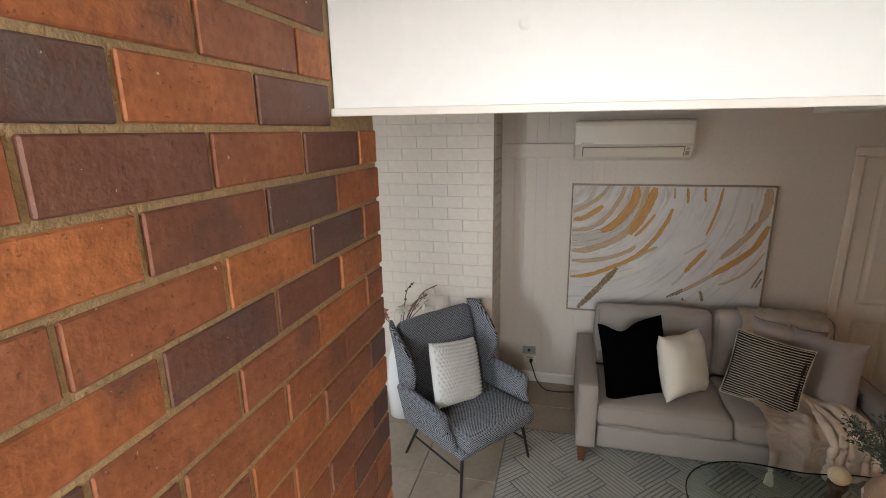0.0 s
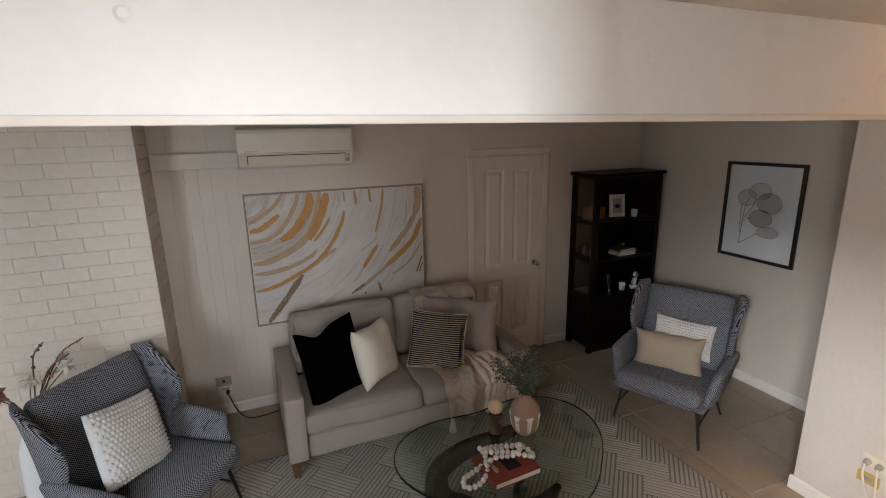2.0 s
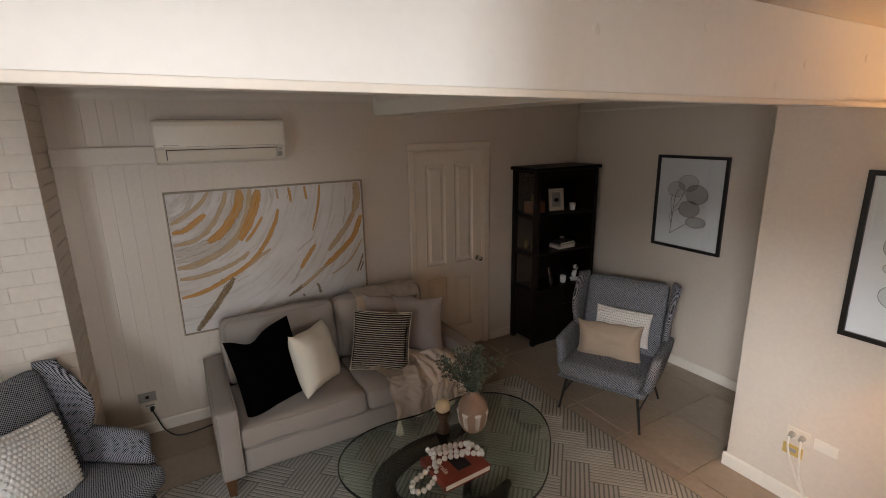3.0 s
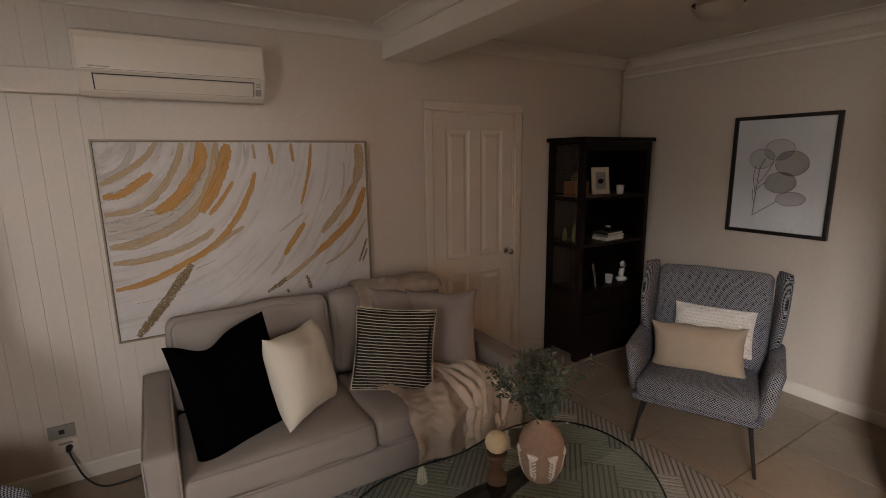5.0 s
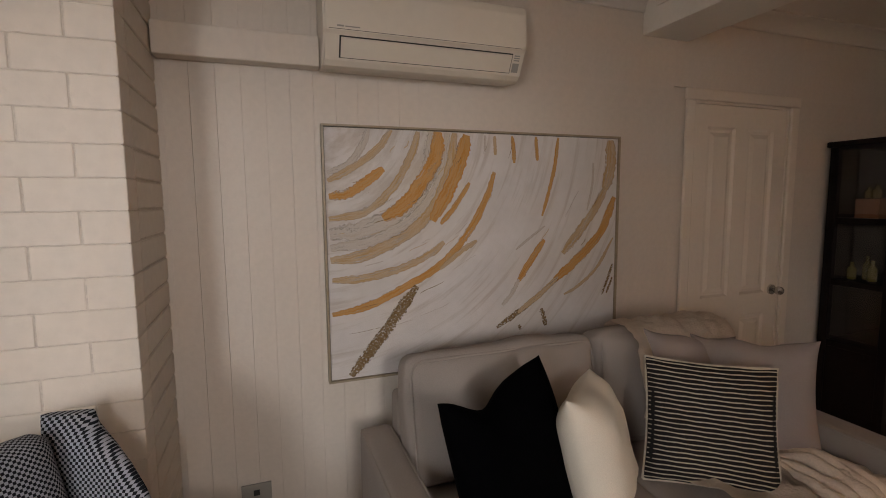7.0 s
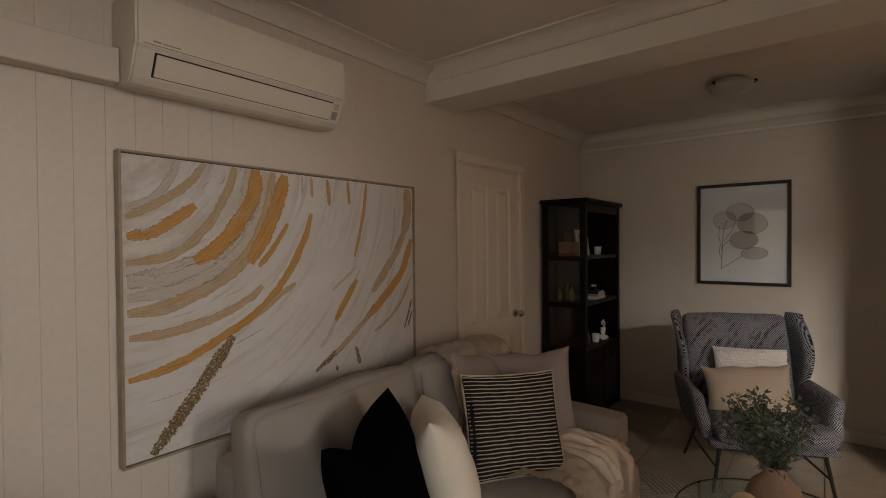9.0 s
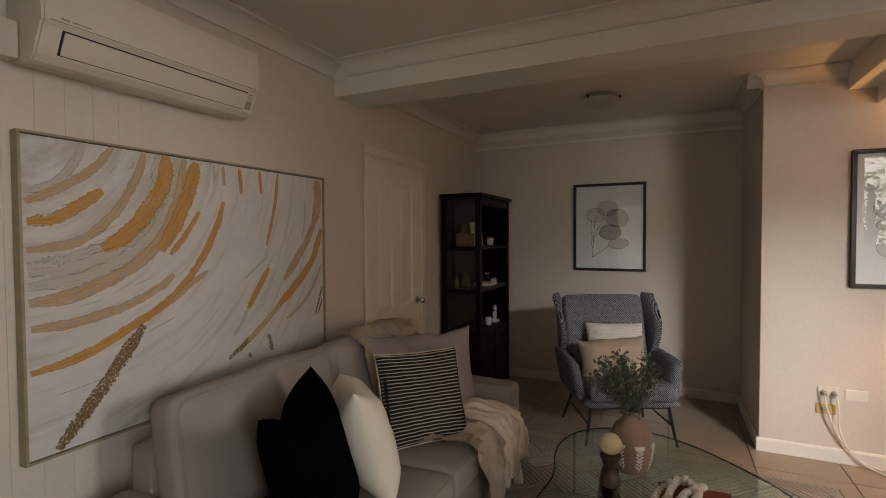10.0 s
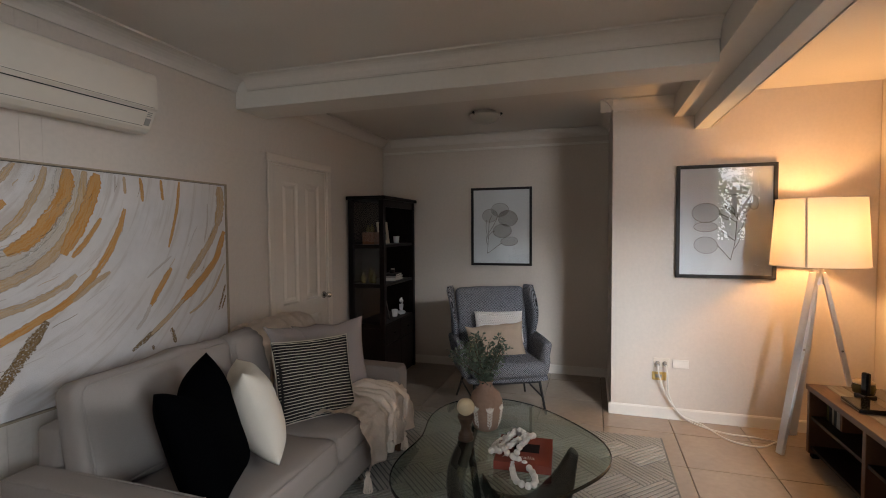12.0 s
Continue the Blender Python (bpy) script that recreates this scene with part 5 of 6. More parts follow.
for z0, z1 in ((0.63, 0.975), (1.025, 1.36), (1.41, 1.80)):
    part("side_pane", box(KX0 + 0.02, KX0 + 0.024, KY0 + 0.05, KY1 - 0.05, z0, z1), ARTGLASS, case, "clear side glass").visible_shadow = False
part("side_panel", box(KX0 + 0.012, KX0 + 0.03, KY0 + 0.05, KY1 - 0.05, 0.06, 0.58), DARKWOOD, case)
part("valance", box(KX0 + 0.05, KX1 - 0.05, KY0 + 0.008, KY0 + 0.03, KT - 0.07, KT, 0.003), DARKWOOD, case)
for x0, x1 in ((KX0 + 0.055, (KX0 + KX1) / 2 - 0.004), ((KX0 + KX1) / 2 + 0.004, KX1 - 0.055)):
    dd = part("drawer_front", box(x0, x1, KY0 + 0.004, KY0 + 0.024, 0.40, 0.585, 0.005), DARKWOOD, case)
    part("drawer_knob", ball(((x0 + x1) / 2, KY0 - 0.008, 0.49), 0.014, 10), DARKWOOD, dd)
    part("cupboard_door", box(x0, x1, KY0 + 0.004, KY0 + 0.024, 0.085, 0.39, 0.005), DARKWOOD, case)
part("plinth", box(KX0 + 0.05, KX1 - 0.05, KY0 + 0.02, KY0 + 0.04, 0.001, 0.08), DARKWOOD, case)

ph = thing("photo_frame", "cream photo frame with a grey picture on the shelf", "photo frame", pose(4.12, 4.02, 1.381, -8, 0, -14))
for x0, x1, z0, z1 in ((-0.085, -0.05, 0, 0.23), (0.05, 0.085, 0, 0.23), (-0.05, 0.05, 0, 0.04), (-0.05, 0.05, 0.19, 0.23)):
    part("frame_bar", box(x0, x1, -0.008, 0.008, z0, z1, 0.002), CREAM, ph)
part("photo", box(-0.05, 0.05, -0.003, 0.003, 0.04, 0.19), GREYPLATE, ph, "grey photograph")
part("photo_detail", ball((0.0, -0.0035, 0.11), 0.028, 10, 0.8), SLOT, ph)


def mug(x, y, z, h=0.075):
    ob = thing("cup", "small white ceramic cup on the bookcase shelf", "cup", pose(x, y, z + 0.001), "white cups")
    part("body", lathe([(0.024, 0), (0.028, 0.004), (0.034, h), (0.031, h), (0.026, 0.01)], 20), CERAMIC, ob, smooth=True)
    return ob


mug(4.28, 3.95, 1.38)
mug(4.17, 3.93, 0.60)
for k, (dx, t, c) in enumerate(((0.0, 0.025, PAGES), (0.01, 0.022, GREYPLATE), (-0.005, 0.02, SLOT))):
    bz = 0.996 + sum((0.026, 0.023, 0.021)[:k])
    bk = thing("book", "hardback lying in a stack on the shelf", "book", pose(4.15 + dx, 3.95, bz, 0, 0, 4 * k), "stack of books")
    part("cover", box(-0.11, 0.11, -0.075, 0.075, 0, t, 0.002), c, bk)
    part("pages", box(-0.108, 0.112, -0.077, 0.07, 0.004, t - 0.004), PAGES, bk)
jar = thing("jar", "small dark candle jar with a shiny lid on stacked books", "jar", pose(4.13, 3.94, 1.067))
part("body", lathe([(0.026, 0), (0.03, 0.004), (0.03, 0.035), (0.026, 0.036)], 20), DARKWOOD, jar, smooth=True)
part("lid", lathe([(0.031, 0.037), (0.031, 0.055), (0.028, 0.057)], 20), CHROME, jar, "shiny metal lid")
lf = thing("photo_frame", "small silver frame leaning on the lower shelf", "photo frame", pose(4.03, 3.95, 0.602, -10, 0, 40))
for x0, x1, z0, z1 in ((-0.07, -0.055, 0, 0.2), (0.055, 0.07, 0, 0.2), (-0.055, 0.055, 0, 0.015), (-0.055, 0.055, 0.185, 0.2)):
    part("frame_bar", box(x0, x1, -0.006, 0.006, z0, z1, 0.002), CHROME, lf)
part("photo", box(-0.055, 0.055, -0.002, 0.002, 0.015, 0.185), SLOT, lf)
b = ball((0, 0, 0.022), 0.05, 16, 0.42)
tube([(0, 0, 0.02), (0.0, 0, 0.06), (0.004, 0, 0.11)], [0.03, 0.021, 0.024], 10, b)
ball((0.002, 0, 0.15), 0.02, 12, 1.15, b)
tube([(0.018, 0, 0.105), (0.05, 0, 0.14), (0.02, 0, 0.175), (-0.002, 0, 0.172)], 0.007, 8, b)
tube([(-0.018, 0, 0.105), (-0.036, 0, 0.07), (-0.03, 0, 0.03)], 0.007, 8, b)
tube([(-0.06, -0.01, 0.012), (0.0, -0.03, 0.016), (0.065, -0.01, 0.012)], [0.008, 0.015, 0.008], 8, b)
statue = tagged(part("statuette", b, CERAMIC, smooth=True), "white abstract seated figurine on the shelf", "figurine")
statue.matrix_world = pose(4.325, 3.92, 0.601)
ob = tagged(part("box", box(-0.09, 0.09, -0.06, 0.06, 0, 0.12, 0.003), ORANGE), "orange card box behind the side glass", "box")
ob.matrix_world = pose(3.83, 4.03, 1.382, 0, 0, 6)
for x, y, z, h in ((3.79, 3.99, 0.996, 0.13), (3.79, 4.10, 0.996, 0.11), (3.85, 4.05, 0.996, 0.15), (3.81, 4.01, 1.504, 0.08), (3.83, 4.06, 1.504, 0.07)):
    bt = thing("bottle", "small dark glass bottle in the cabinet", "bottle", pose(x, y, z), "bottles in the cabinet")
    part("body", lathe([(0.022, 0), (0.025, 0.005), (0.025, h * 0.6), (0.010, h * 0.78), (0.010, h), (0.008, h)], 14), AMBER, bt, smooth=True)

# ---- ceiling lights ----


def oyster(x, y, label):
    ob = thing("ceiling_light", label, "ceiling light", pose(x, y, CH - 0.0015), "ceiling lights")
    part("base_plate", cyl((0, 0, -0.028), (0, 0, 0), 0.095, n=32), FROST, ob)
    part("glass_dish", lathe([(0.015, -0.108), (0.05, -0.103), (0.09, -0.088), (0.118, -0.066), (0.135, -0.040), (0.139, -0.034), (0.133, -0.034), (0.110, -0.062), (0.05, -0.096)], 40), FROST, ob, "frosted glass dish", True)
    for k in range(3):
        a = 2 * math.pi * k / 3 + 0.5
        c = part("clip", cyl((0.132 * math.cos(a), 0.132 * math.sin(a), -0.044), (0.143 * math.cos(a), 0.143 * math.sin(a), -0.018), 0.006, n=8), STEEL, ob, "black clip")
        part("clip_screw", ball((0.146 * math.cos(a), 0.146 * math.sin(a), -0.030), 0.009, 8), STEEL, c)


oyster(0.86, 2.47, "frosted glass dish light on the main ceiling")
oyster(3.60, 2.815, "frosted glass dish light on the alcove ceiling")

# ---- floor lamp ----
LX, LY = 3.28, 0.47
lamp = thing("floor_lamp", "white timber tripod floor lamp with lit cream shade", "lamp", pose(LX, LY, 0))
bm = bmesh.new()
n = 48
rings = [[bm.verts.new((r * math.cos(2 * math.pi * i / n), r * math.sin(2 * math.pi * i / n), z)) for i in range(n)] for r, z in ((0.272, 1.265), (0.246, 1.715))]
for i in range(n):
    bm.faces.new((rings[0][i], rings[0][(i + 1) % n], rings[1][(i + 1) % n], rings[1][i])).smooth = True
part("shade", bm, SHADE, lamp, "cream linen drum shade")
for r, z in ((0.273, 1.266), (0.247, 1.714)):
    part("shade_rim", tube([(r * math.cos(2 * math.pi * i / 40), r * math.sin(2 * math.pi * i / 40), z) for i in range(41)], 0.004, 6), CREAM, lamp)
a = radians(178)
part("shade_seam", box(-0.006, 0.006, -0.001, 0.001, 0, 0.447), CREAM, lamp).matrix_basis = pose(0.273 * math.cos(a - 0.55), 0.273 * math.sin(a - 0.55), 1.266, 0, 0, math.degrees(a - 0.55) + 90) @ pose(0, 0, 0, 3.3)
hub = part("hub", cyl((0, 0, 1.14), (0, 0, 1.25), 0.030, n=16), LAMPWHITE, lamp)
part("bulb_holder", cyl((0, 0, 1.25), (0, 0, 1.43), 0.016, n=12), LAMPWHITE, hub)
part("shade_spider", cyl((-0.270, 0, 1.28), (0.270, 0, 1.28), 0.003, n=6), STEEL, hub)
for fx, fy in ((-0.115, 0.235), (-0.06, -0.27), (0.25, 0.04)):
    d = Vector((fx, fy, 0)).normalized()
    s = Vector((-d.y, d.x, 0))
    p0, p1 = Vector((d.x * 0.03, d.y * 0.03, 1.22)), Vector((fx, fy, 0.004))
    b = bmesh.new()
    rg = [[b.verts.new(p + s * (i * w) + d * (j * t)) for i, j in ((-1, -1), (1, -1), (1, 1), (-1, 1))] for p, w, t in ((p0, 0.026, 0.011), (p0.lerp(p1, 0.42), 0.030, 0.013), (p1, 0.024, 0.011))]
    for u, v in zip(rg, rg[1:]):
        for k in range(4):
            b.faces.new((u[k], u[(k + 1) % 4], v[(k + 1) % 4], v[k]))
    b.faces.new(rg[0]), b.faces.new(rg[-1])
    bmesh.ops.recalc_face_normals(b, faces=b.faces)
    leg = part("leg", b, LAMPWHITE, lamp)
    c = p0.lerp(p1, 0.42)
    part("leg_bolt", cyl(c - s * 0.034, c + s * 0.034, 0.007, n=8), CHROME, leg)

# ---- television unit ----
unit = thing("tv_unit", "reclaimed timber television unit with open dark shelves", "tv unit")
UX0, UX1, UY0, UY1, UT = 1.80, 3.20, 0.055, 0.555, 0.485
for k in range(5):
    y0 = UY0 + k * 0.1
    part("plank", box(UX0, UX1, y0 + 0.001, y0 + 0.099, UT - 0.035, UT, 0.003), RECLAIM, unit)
for x in (UX0 + 0.02, (UX0 + UX1) / 2, UX1 - 0.02):
    part("side", box(x - 0.018, x + 0.018, UY0 + 0.005, UY1 - 0.01, 0.03, UT - 0.036, 0.003), RECLAIM, unit)
for z in (0.06, 0.26):
    part("shelf", box(UX0 + 0.04, UX1 - 0.04, UY0 + 0.01, UY1 - 0.02, z, z + 0.022, 0.002), DARKWOOD, unit)
part("back", box(UX0 + 0.02, UX1 - 0.02, UY0 - 0.004, UY0 + 0.004, 0.03, UT - 0.04), DARKWOOD, unit)
for x in (UX0 + 0.03, UX1 - 0.03):
    for y in (UY0 + 0.04, UY1 - 0.05):
        part("foot", box(x - 0.02, x + 0.02, y - 0.02, y + 0.02, 0.001, 0.03), DARKWOOD, unit)
tv = thing("television", "black flat television on the timber unit", "television", pose(2.34, 0.255, UT + 0.001))
part("stand", box(-0.2, 0.2, -0.1, 0.1, 0, 0.015, 0.004), SCREEN, tv)
part("neck", box(-0.04, 0.04, -0.03, 0.0, 0.014, 0.08, 0.004), SCREEN, tv)
part("body", box(-0.52, 0.52, -0.03, 0.01, 0.05, 0.64, 0.005), SCREEN, tv)
part("screen", box(-0.505, 0.505, 0.0102, 0.0115, 0.07, 0.625), SCREEN, tv)
jar2 = thing("jar", "amber and green glass lidded jar on the tv unit", "jar", pose(3.06, 0.30, UT + 0.001))
part("body", lathe([(0.04, 0), (0.055, 0.008), (0.06, 0.04), (0.055, 0.06), (0.052, 0.064)], 24), AMBER, jar2, smooth=True)
part("lid", lathe([(0.057, 0.066), (0.057, 0.075), (0.03, 0.09), (0.012, 0.096), (0.01, 0.105)], 24), GOLDFRAME, jar2, "pale lid", True)
hs = thing("telephone", "black cordless telephone on the tv unit", "telephone", pose(2.95, 0.34, UT + 0.001, 0, 0, 20))
part("cradle", box(-0.04, 0.04, -0.04, 0.04, 0, 0.03, 0.008), SCREEN, hs)
part("handset", box(-0.022, 0.022, -0.015, 0.012, 0.024, 0.16, 0.008), SCREEN, hs)
bx = thing("media_player", "slim black player on the tv unit", "media player", pose(2.78, 0.42, UT + 0.001))
part("case", box(-0.11, 0.11, -0.07, 0.07, 0, 0.025, 0.004), SCREEN, bx)
part("front_strip", box(-0.1, 0.1, 0.0702, 0.072, 0.006, 0.012), GREYPLATE, bx)
for k in range(6):
    t = (0.028, 0.036, 0.022, 0.03, 0.04, 0.026)[k]
    x = 3.11 - sum((0.028, 0.036, 0.022, 0.03, 0.04, 0.026)[:k]) - 0.004 * k
    bk = thing("book", "worn paperback standing in the tv unit", "book", pose(x, 0.40, 0.283), "books in the tv unit")
    part("cover", box(-t, 0, -0.07, 0.07, 0, 0.14 + 0.008 * (k % 3), 0.001), (AMBER, CHAR, GOLDFRAME, DARKWOOD, GREYPLATE, ORANGE)[k], bk)

# ---- power points and cables ----


def plate(name, m, w, h, material, label):
    ob = thing(name, label, "power point", m)
    part("plate", box(-w / 2, w / 2, -0.009, -0.0005, -h / 2, h / 2, 0.002), material, ob)
    return ob


pp = plate("power_point", pose(0.243, NORTH - 0.0005, 0.302), 0.118, 0.075, GREYPLATE, "grey telephone plate above the power point")
part("socket", box(-0.012, 0.012, -0.0105, -0.009, -0.012, 0.012), SLOT, pp)
pp = plate("power_point", pose(0.252, NORTH - 0.0005, 0.218), 0.112, 0.07, PLASTIC, "white double power point with a black plug")
part("switch", box(-0.03, 0.03, -0.0115, -0.009, 0.01, 0.022), GREYPLATE, pp)
part("plug", cyl((0.012, -0.009, -0.012), (0.012, -0.045, -0.014), 0.017, 0.012, 12), CORD, pp, "black plug")
part("cable", tube([Vector(p) for p in curve_points([(0.264, NORTH - 0.045, 0.204), (0.285, NORTH - 0.09, 0.17), (0.33, NORTH - 0.13, 0.07), (0.40, NORTH - 0.16, 0.012), (0.50, NORTH - 0.17, 0.006), (0.62, NORTH - 0.15, 0.006), (0.74, NORTH - 0.12, 0.006)], 8)], 0.005, 8), CORD).name = "cable"
tagged(bpy.data.objects["cable"], "black power cable trailing behind the sofa", "cable")
pp = plate("power_point", pose(JUT - 0.0005, 1.385, 0.45, 0, 0, -90), 0.118, 0.073, PLASTIC, "white double power point with grey plugs")
for dx in (-0.028, 0.026):
    part("plug", cyl((dx, -0.009, -0.004), (dx, -0.040, -0.010), 0.018, 0.013, 12), GREYPLATE, pp, "grey plug")
pp = plate("power_point", pose(JUT - 0.0005, 1.245, 0.447, 0, 0, -90), 0.115, 0.066, WHITE, "blank painted wall plate")
pp = plate("power_point", pose(JUT - 0.0005, 1.40, 0.340, 0, 0, -90), 0.105, 0.066, YELLOWED, "yellowed plastic socket plate")
part("socket", box(-0.03, 0.02, -0.012, -0.009, -0.012, 0.014, 0.001), GREYPLATE, pp)
for k, dx in enumerate((-0.03, 0.03)):
    y = 1.385 - dx
    ca_ = part("cable", tube(curve_points([(JUT - 0.042, y, 0.44), (JUT - 0.055, y - 0.01, 0.36), (JUT - 0.04, 1.35 - 0.02 * k, 0.20), (JUT - 0.05, 1.25, 0.06), (JUT - 0.08, 1.15 - 0.05 * k, 0.006), (JUT - 0.20 - 0.12 * k, 0.98, 0.006), (JUT - 0.22 - 0.16 * k, 0.80, 0.006), (JUT - 0.26, 0.66, 0.006)], 8), 0.0055, 6), WCORD)
    tagged(ca_, "white power cable looping across the tiles", "cable", "white lamp cables")

# ---- dried flowers beside the wing chair ----
# the vase is invented, only to give the flowers something to stand in
fv = thing("floor_vase", "tall white ceramic floor vase beside the brick wall, invented to hold the flowers", "vase", pose(-0.72, 3.45, 0.0015))
part("body", lathe([(0.085, 0), (0.10, 0.01), (0.12, 0.26), (0.10, 0.52), (0.06, 0.64), (0.065, 0.68), (0.05, 0.67), (0.05, 0.50)], 32), CERAMIC, fv, smooth=True)
df = thing("dried_flowers", "dried cream and pink flowers with dark twigs in the vase", "flowers", pose(-0.72, 3.45, 0.62))
fr = random.Random(6)
for k in range(7):
    a = fr.uniform(0, 6.28)
    tip = (0.18 * math.cos(a) + 0.05, 0.16 * math.sin(a) - 0.04, fr.uniform(0.22, 0.42))
    stp = curve_points([(0, 0, 0), (tip[0] * 0.3, tip[1] * 0.3, tip[2] * 0.5), tip], 6)
    sp = part("stem", tube(stp, 0.003, 5), STEM, df)
    bm = bmesh.new()
    for q in range(26):
        d = Vector((fr.gauss(0, 1), fr.gauss(0, 1), fr.gauss(0.3, 0.8))).normalized()
        sd_ = d.cross(Vector((fr.gauss(0, 1), fr.gauss(0, 1), 1))).normalized()
        c, L = Vector(tip), fr.uniform(0.03, 0.06)
        v = [bm.verts.new(x) for x in (c, c + d * L * 0.5 + sd_ * L * 0.3, c + d * L + Vector((0, 0, -0.01)), c + d * L * 0.5 - sd_ * L * 0.3)]
        bm.faces.new(v)
    part("flower_head", bm, (PETAL, PETAL, PINK)[k % 3], sp)
for k, tip in enumerate(((0.16, -0.10, 0.56), (0.30, 0.05, 0.50), (0.24, -0.02, 0.44))):
    tp = curve_points([(0, 0, 0), (tip[0] * 0.3, tip[1] * 0.3, 0.25), (tip[0] * 0.6, tip[1] * 0.8, tip[2] * 0.85), tip], 8)
    tw = part("twig", tube(tp, 0.004, 5), STEM, df, "dark knobbly twig")
    b = bmesh.new()
    for p in tp[10::3]:
        ball(p + Vector((fr.uniform(-0.012, 0.012), fr.uniform(-0.012, 0.012), 0)), fr.uniform(0.006, 0.012), 7, 1.0, b)
    part("buds", b, (STEM, PINK, PINK)[k], tw)["kind"] = "stuff"

# ---- filled screw holes on the bulkhead ----
for x, z in ((0.419, 2.452), (1.418, 2.434), (1.80, 2.47), (2.31, 2.406), (2.158, 2.342), (2.716, 2.444)):
    b = cyl((x, 1.0682, z), (x, 1.0655, z), 0.013, 0.007, 20)
    tagged(part("screw_cap", b, BULKWHITE), "painted over screw cap on the bulkhead", "screw cap", "screw caps")

# ---- garden tree outside the landing window ----
tree = thing("tree", "leafy green garden tree outside the landing window", "tree", pose(-3.0, -0.75, -0.3))
part("trunk", tube(curve_points([(0, 0, 0), (0.05, 0.03, 0.9), (-0.04, 0.0, 1.8), (0.05, 0.02, 2.6)], 6), [0.11 - 0.07 * i / 18 for i in range(19)], 10), STEM, tree)
tg = random.Random(9)
GREEN = bpy.data.materials.new("sunlit leaf")
GREEN.use_nodes = True
gn, gl = GREEN.node_tree.nodes, GREEN.node_tree.links
gd, gt, gx = gn.new("ShaderNodeBsdfDiffuse"), gn.new("ShaderNodeBsdfTranslucent"), gn.new("ShaderNodeMixShader")
gd.inputs[0].default_value, gt.inputs[0].default_value = (0.10, 0.17, 0.04, 1), (0.22, 0.34, 0.05, 1)
gl.new(gd.outputs[0], gx.inputs[1])
gl.new(gt.outputs[0], gx.inputs[2])
gl.new(gx.outputs[0], gn["Material Output"].inputs[0])
# added emissive panel: backlights the leaves and sends fill light through window_2
GLOW = bpy.data.materials.new("glowing sky panel")
GLOW.use_nodes = True
ge = GLOW.node_tree.nodes.new("ShaderNodeEmission")
ge.inputs[0].default_value, ge.inputs[1].default_value = (0.82, 0.91, 1.0, 1), 17.0
GLOW.node_tree.links.new(ge.outputs[0], GLOW.node_tree.nodes["Material Output"].inputs[0])
structure("backdrop", box(-6.05, -6.0, -5.0, 0.2, -0.29, 5.5), GLOW, "added glowing panel in place of sky beyond the garden tree", "backdrop")
for k in range(11):
    a = 2 * math.pi * k / 11
    tip = Vector((0.75 * math.cos(a) * tg.uniform(0.5, 1), 0.85 * math.sin(a) * tg.uniform(0.5, 1), tg.uniform(1.7, 3.3)))
    limb = curve_points([(0, 0, 1.2 + 0.08 * k), tip * 0.5 + Vector((0, 0, 0.9)), tip], 6)
    lb = part("limb", tube(limb, [0.03 - 0.024 * i / (len(limb) - 1) for i in range(len(limb))], 6), STEM, tree)
    lv = bmesh.new()
    for q in range(230):
        c = tip + Vector((tg.gauss(0, 0.22), tg.gauss(0, 0.22), tg.gauss(0, 0.2)))
        d = Vector((tg.gauss(0, 1), tg.gauss(0, 1), tg.gauss(-0.2, 0.7))).normalized()
        e = d.cross(Vector((tg.gauss(0, 1), tg.gauss(0, 1), tg.gauss(0, 1)))).normalized()
        z = tg.uniform(0.03, 0.06)
        lv.faces.new([lv.verts.new(p) for p in (c, c + d * z + e * z * 0.45, c + d * z * 2, c + d * z - e * z * 0.45)])
    part("leaf_clump", lv, GREEN, lb)["kind"] = "stuff"

# ---- pieces of walls and floors ----


def piece(name, me, parent, m):
    ob = new(name, me)
    ob.parent = parent
    ob.matrix_basis = m
    return ob


def block_mesh(name, sx, sy, sz, material, ch=0.004):
    """A block centred on the origin with chipped corners."""
    bm = box(-sx / 2, sx / 2, -sy / 2, sy / 2, -sz / 2, sz / 2, ch, 1)
    me = mesh_of(bm, name)
    me.materials.append(material)
    return me


rng = random.Random(4)
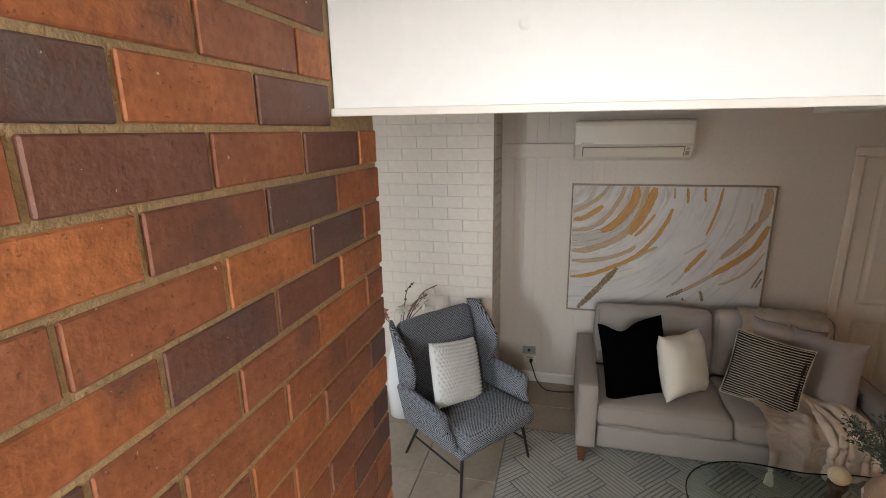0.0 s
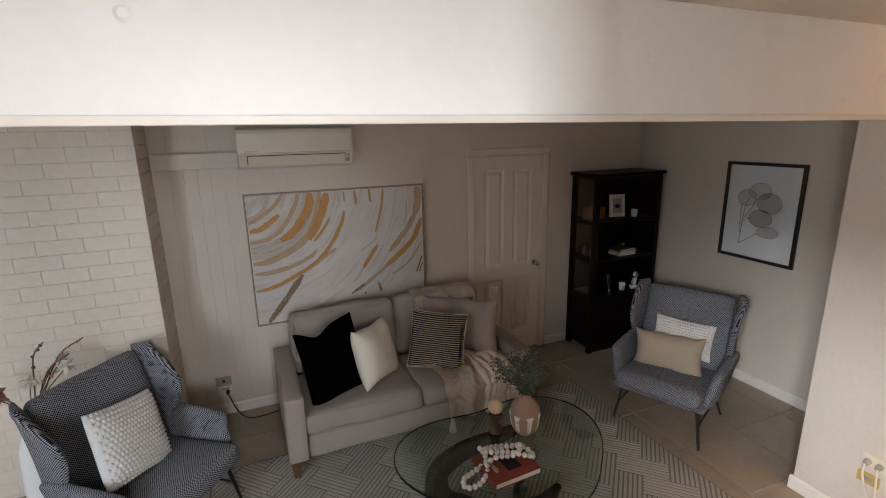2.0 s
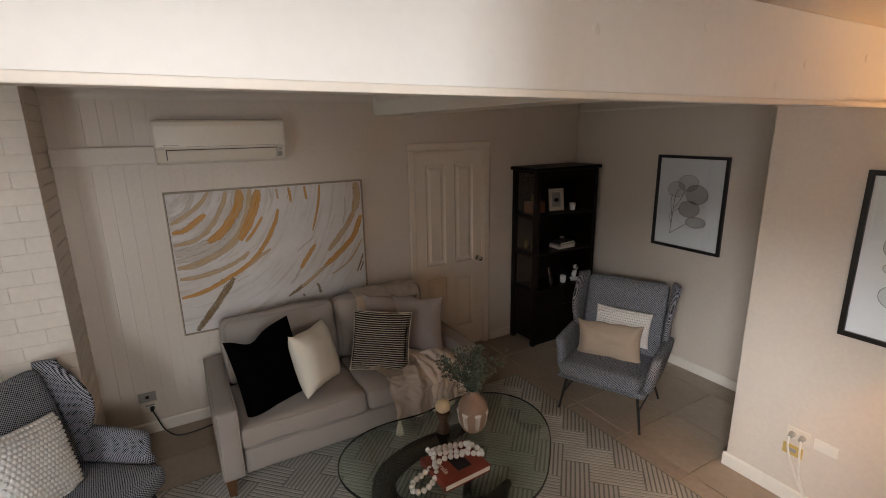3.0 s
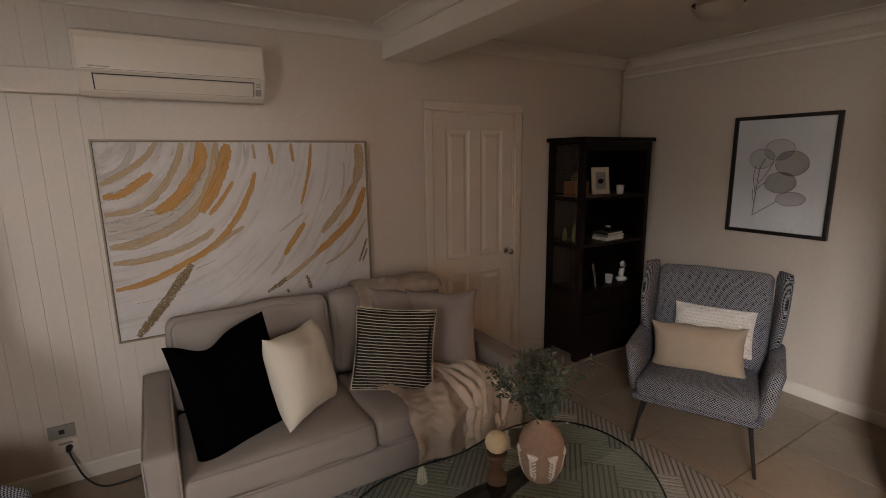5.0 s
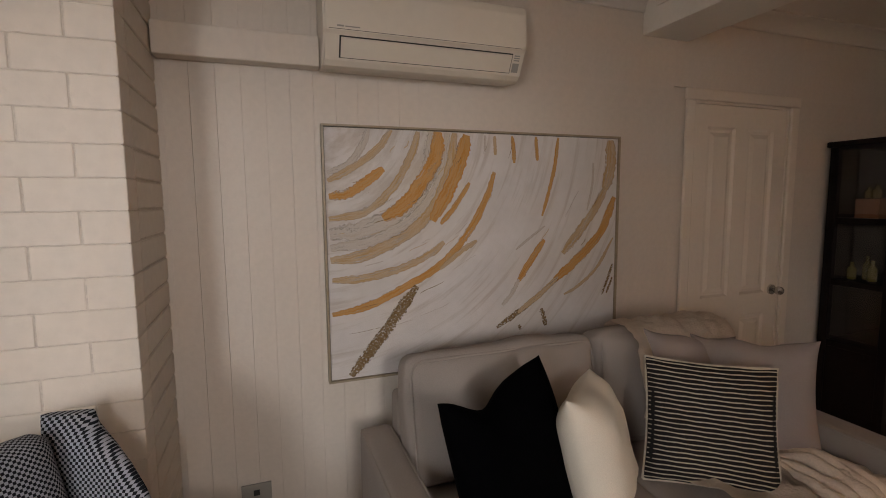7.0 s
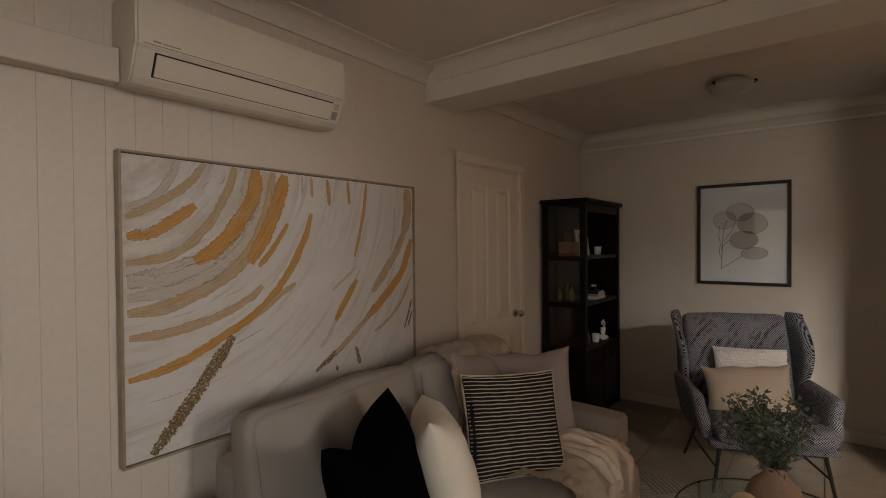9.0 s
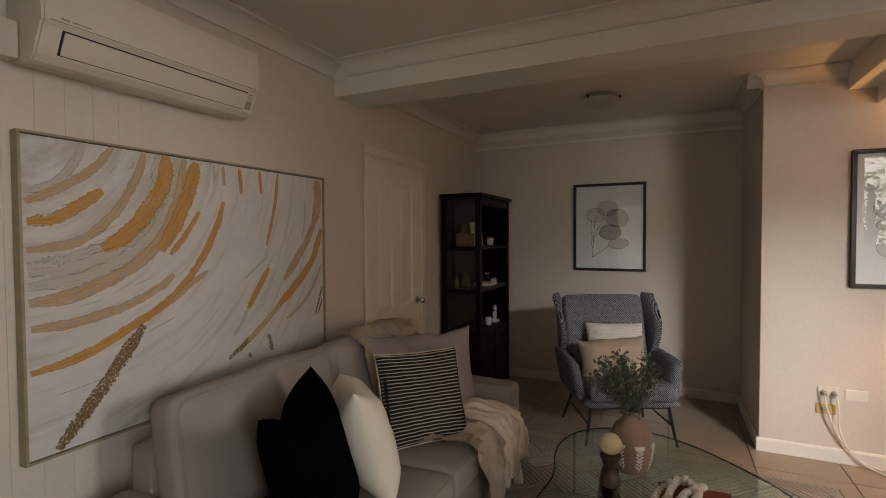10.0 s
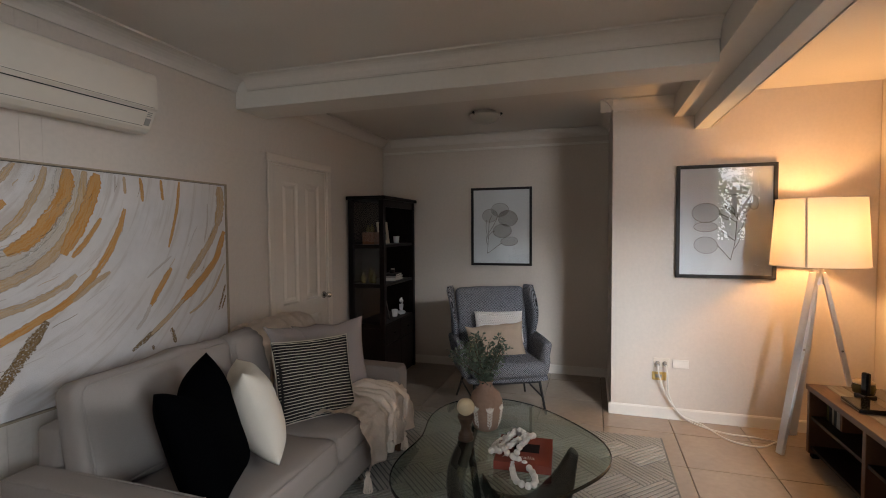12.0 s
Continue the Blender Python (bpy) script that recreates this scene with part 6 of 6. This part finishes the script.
# red bricks in stretcher bond: long faces along y
COURSE, BED, FACE = 0.0877, 0.010, 0.037
lengths = {k: [block_mesh("brick", 0.10, L, COURSE - BED - 0.0006 * v, BRICK, 0.0018 + 0.0006 * v) for v in range(3)] for k, L in (("s", 0.2325),)}
for row in range(-26, 3):
    z = 2.274 + COURSE * (row + 0.5)
    if z < -0.02:
        continue
    first = 0.935 if row % 2 else 0.806
    spans = [(first + 0.2425 * k, first + 0.2425 * (k + 1)) for k in range(-3, 3)]
    for y0, y1 in spans:
        y0, y1 = max(y0 + BED / 2, 0.283), min(y1 - BED / 2, 1.28 if z < 2.30 else 1.055)
        if y1 - y0 < 0.04:
            continue
        if y1 - y0 > 0.2:
            me = rng.choice(lengths["s"])
        else:
            me = block_mesh("brick", 0.10, y1 - y0, COURSE - BED, BRICK, 0.002)
        piece("brick", me, brick_wall, pose(FACE - 0.05 + rng.uniform(-0.0015, 0.0015), (y0 + y1) / 2, z + rng.uniform(-0.001, 0.001), 0, 0, rng.uniform(-0.2, 0.2)))
# painted bricks of the chimney
WC = 0.0918
wl = block_mesh("brick", 0.238, 0.10, WC - 0.002, WBRICK, 0.0022)
wh = block_mesh("brick", 0.115, 0.10, WC - 0.002, WBRICK, 0.0022)
ws = block_mesh("brick", 0.0498, 0.376, WC - 0.009, WBRICK, 0.003)
for row in range(27):
    z = 0.944 + WC * (row - 10) + WC / 2
    if z < 0 or z > CH - 0.05:
        continue
    x = -0.03
    if row % 2:
        piece("brick", wh, chimney, pose(x - 0.0575, 3.802, z))
        x -= 0.119
    for i in range(7):
        piece("brick", wl, chimney, pose(x - 0.119, 3.802 + rng.uniform(-0.001, 0.001), z))
        x -= 0.242
    piece("brick", ws, chimney, pose(-0.03 - 0.0249, 3.853 + 0.188 + 0.004, z + 0.001))
# boards of the north wall
BW = 0.09
board = block_mesh("board", BW - 0.0005, 0.012, CH + 0.01, PAINT, 0.0009)
short = block_mesh("board", BW, 0.012, CH - 2.115, PAINT, 0.0001)
plain = block_mesh("board", BW, 0.012, CH + 0.01, PAINT, 0.0001)
for i in range(60):
    x = -0.01 + BW * (i + 0.5)
    if x + BW / 2 > EAST + 0.02:
        break
    if x > 1.0 and not 2.46 < x < 3.43:
        piece("board", plain, wall_north, pose(x, NORTH + 0.006, CH / 2))
    elif 2.46 < x < 3.43:
        piece("board", short, wall_north, pose(x, NORTH + 0.006, (CH + 2.113) / 2))
    else:
        piece("board", board, wall_north, pose(x, NORTH + 0.006, CH / 2))
# floor tiles
TX, TY = 0.528, 0.498
tile = block_mesh("tile", TX - 0.006, TY - 0.006, 0.012, TILE, 0.0015)
for i in range(-12, 4):
    for j in range(-3, 6):
        x, y = 2.79 + TX * (i + 0.5), 1.33 + TY * (j + 0.5)
        if -3.5 < x < 4.7 and -0.2 < y < 4.3:
            piece("tile", tile, floor, pose(x, y, -0.006 + rng.uniform(-0.0006, 0.0003)))
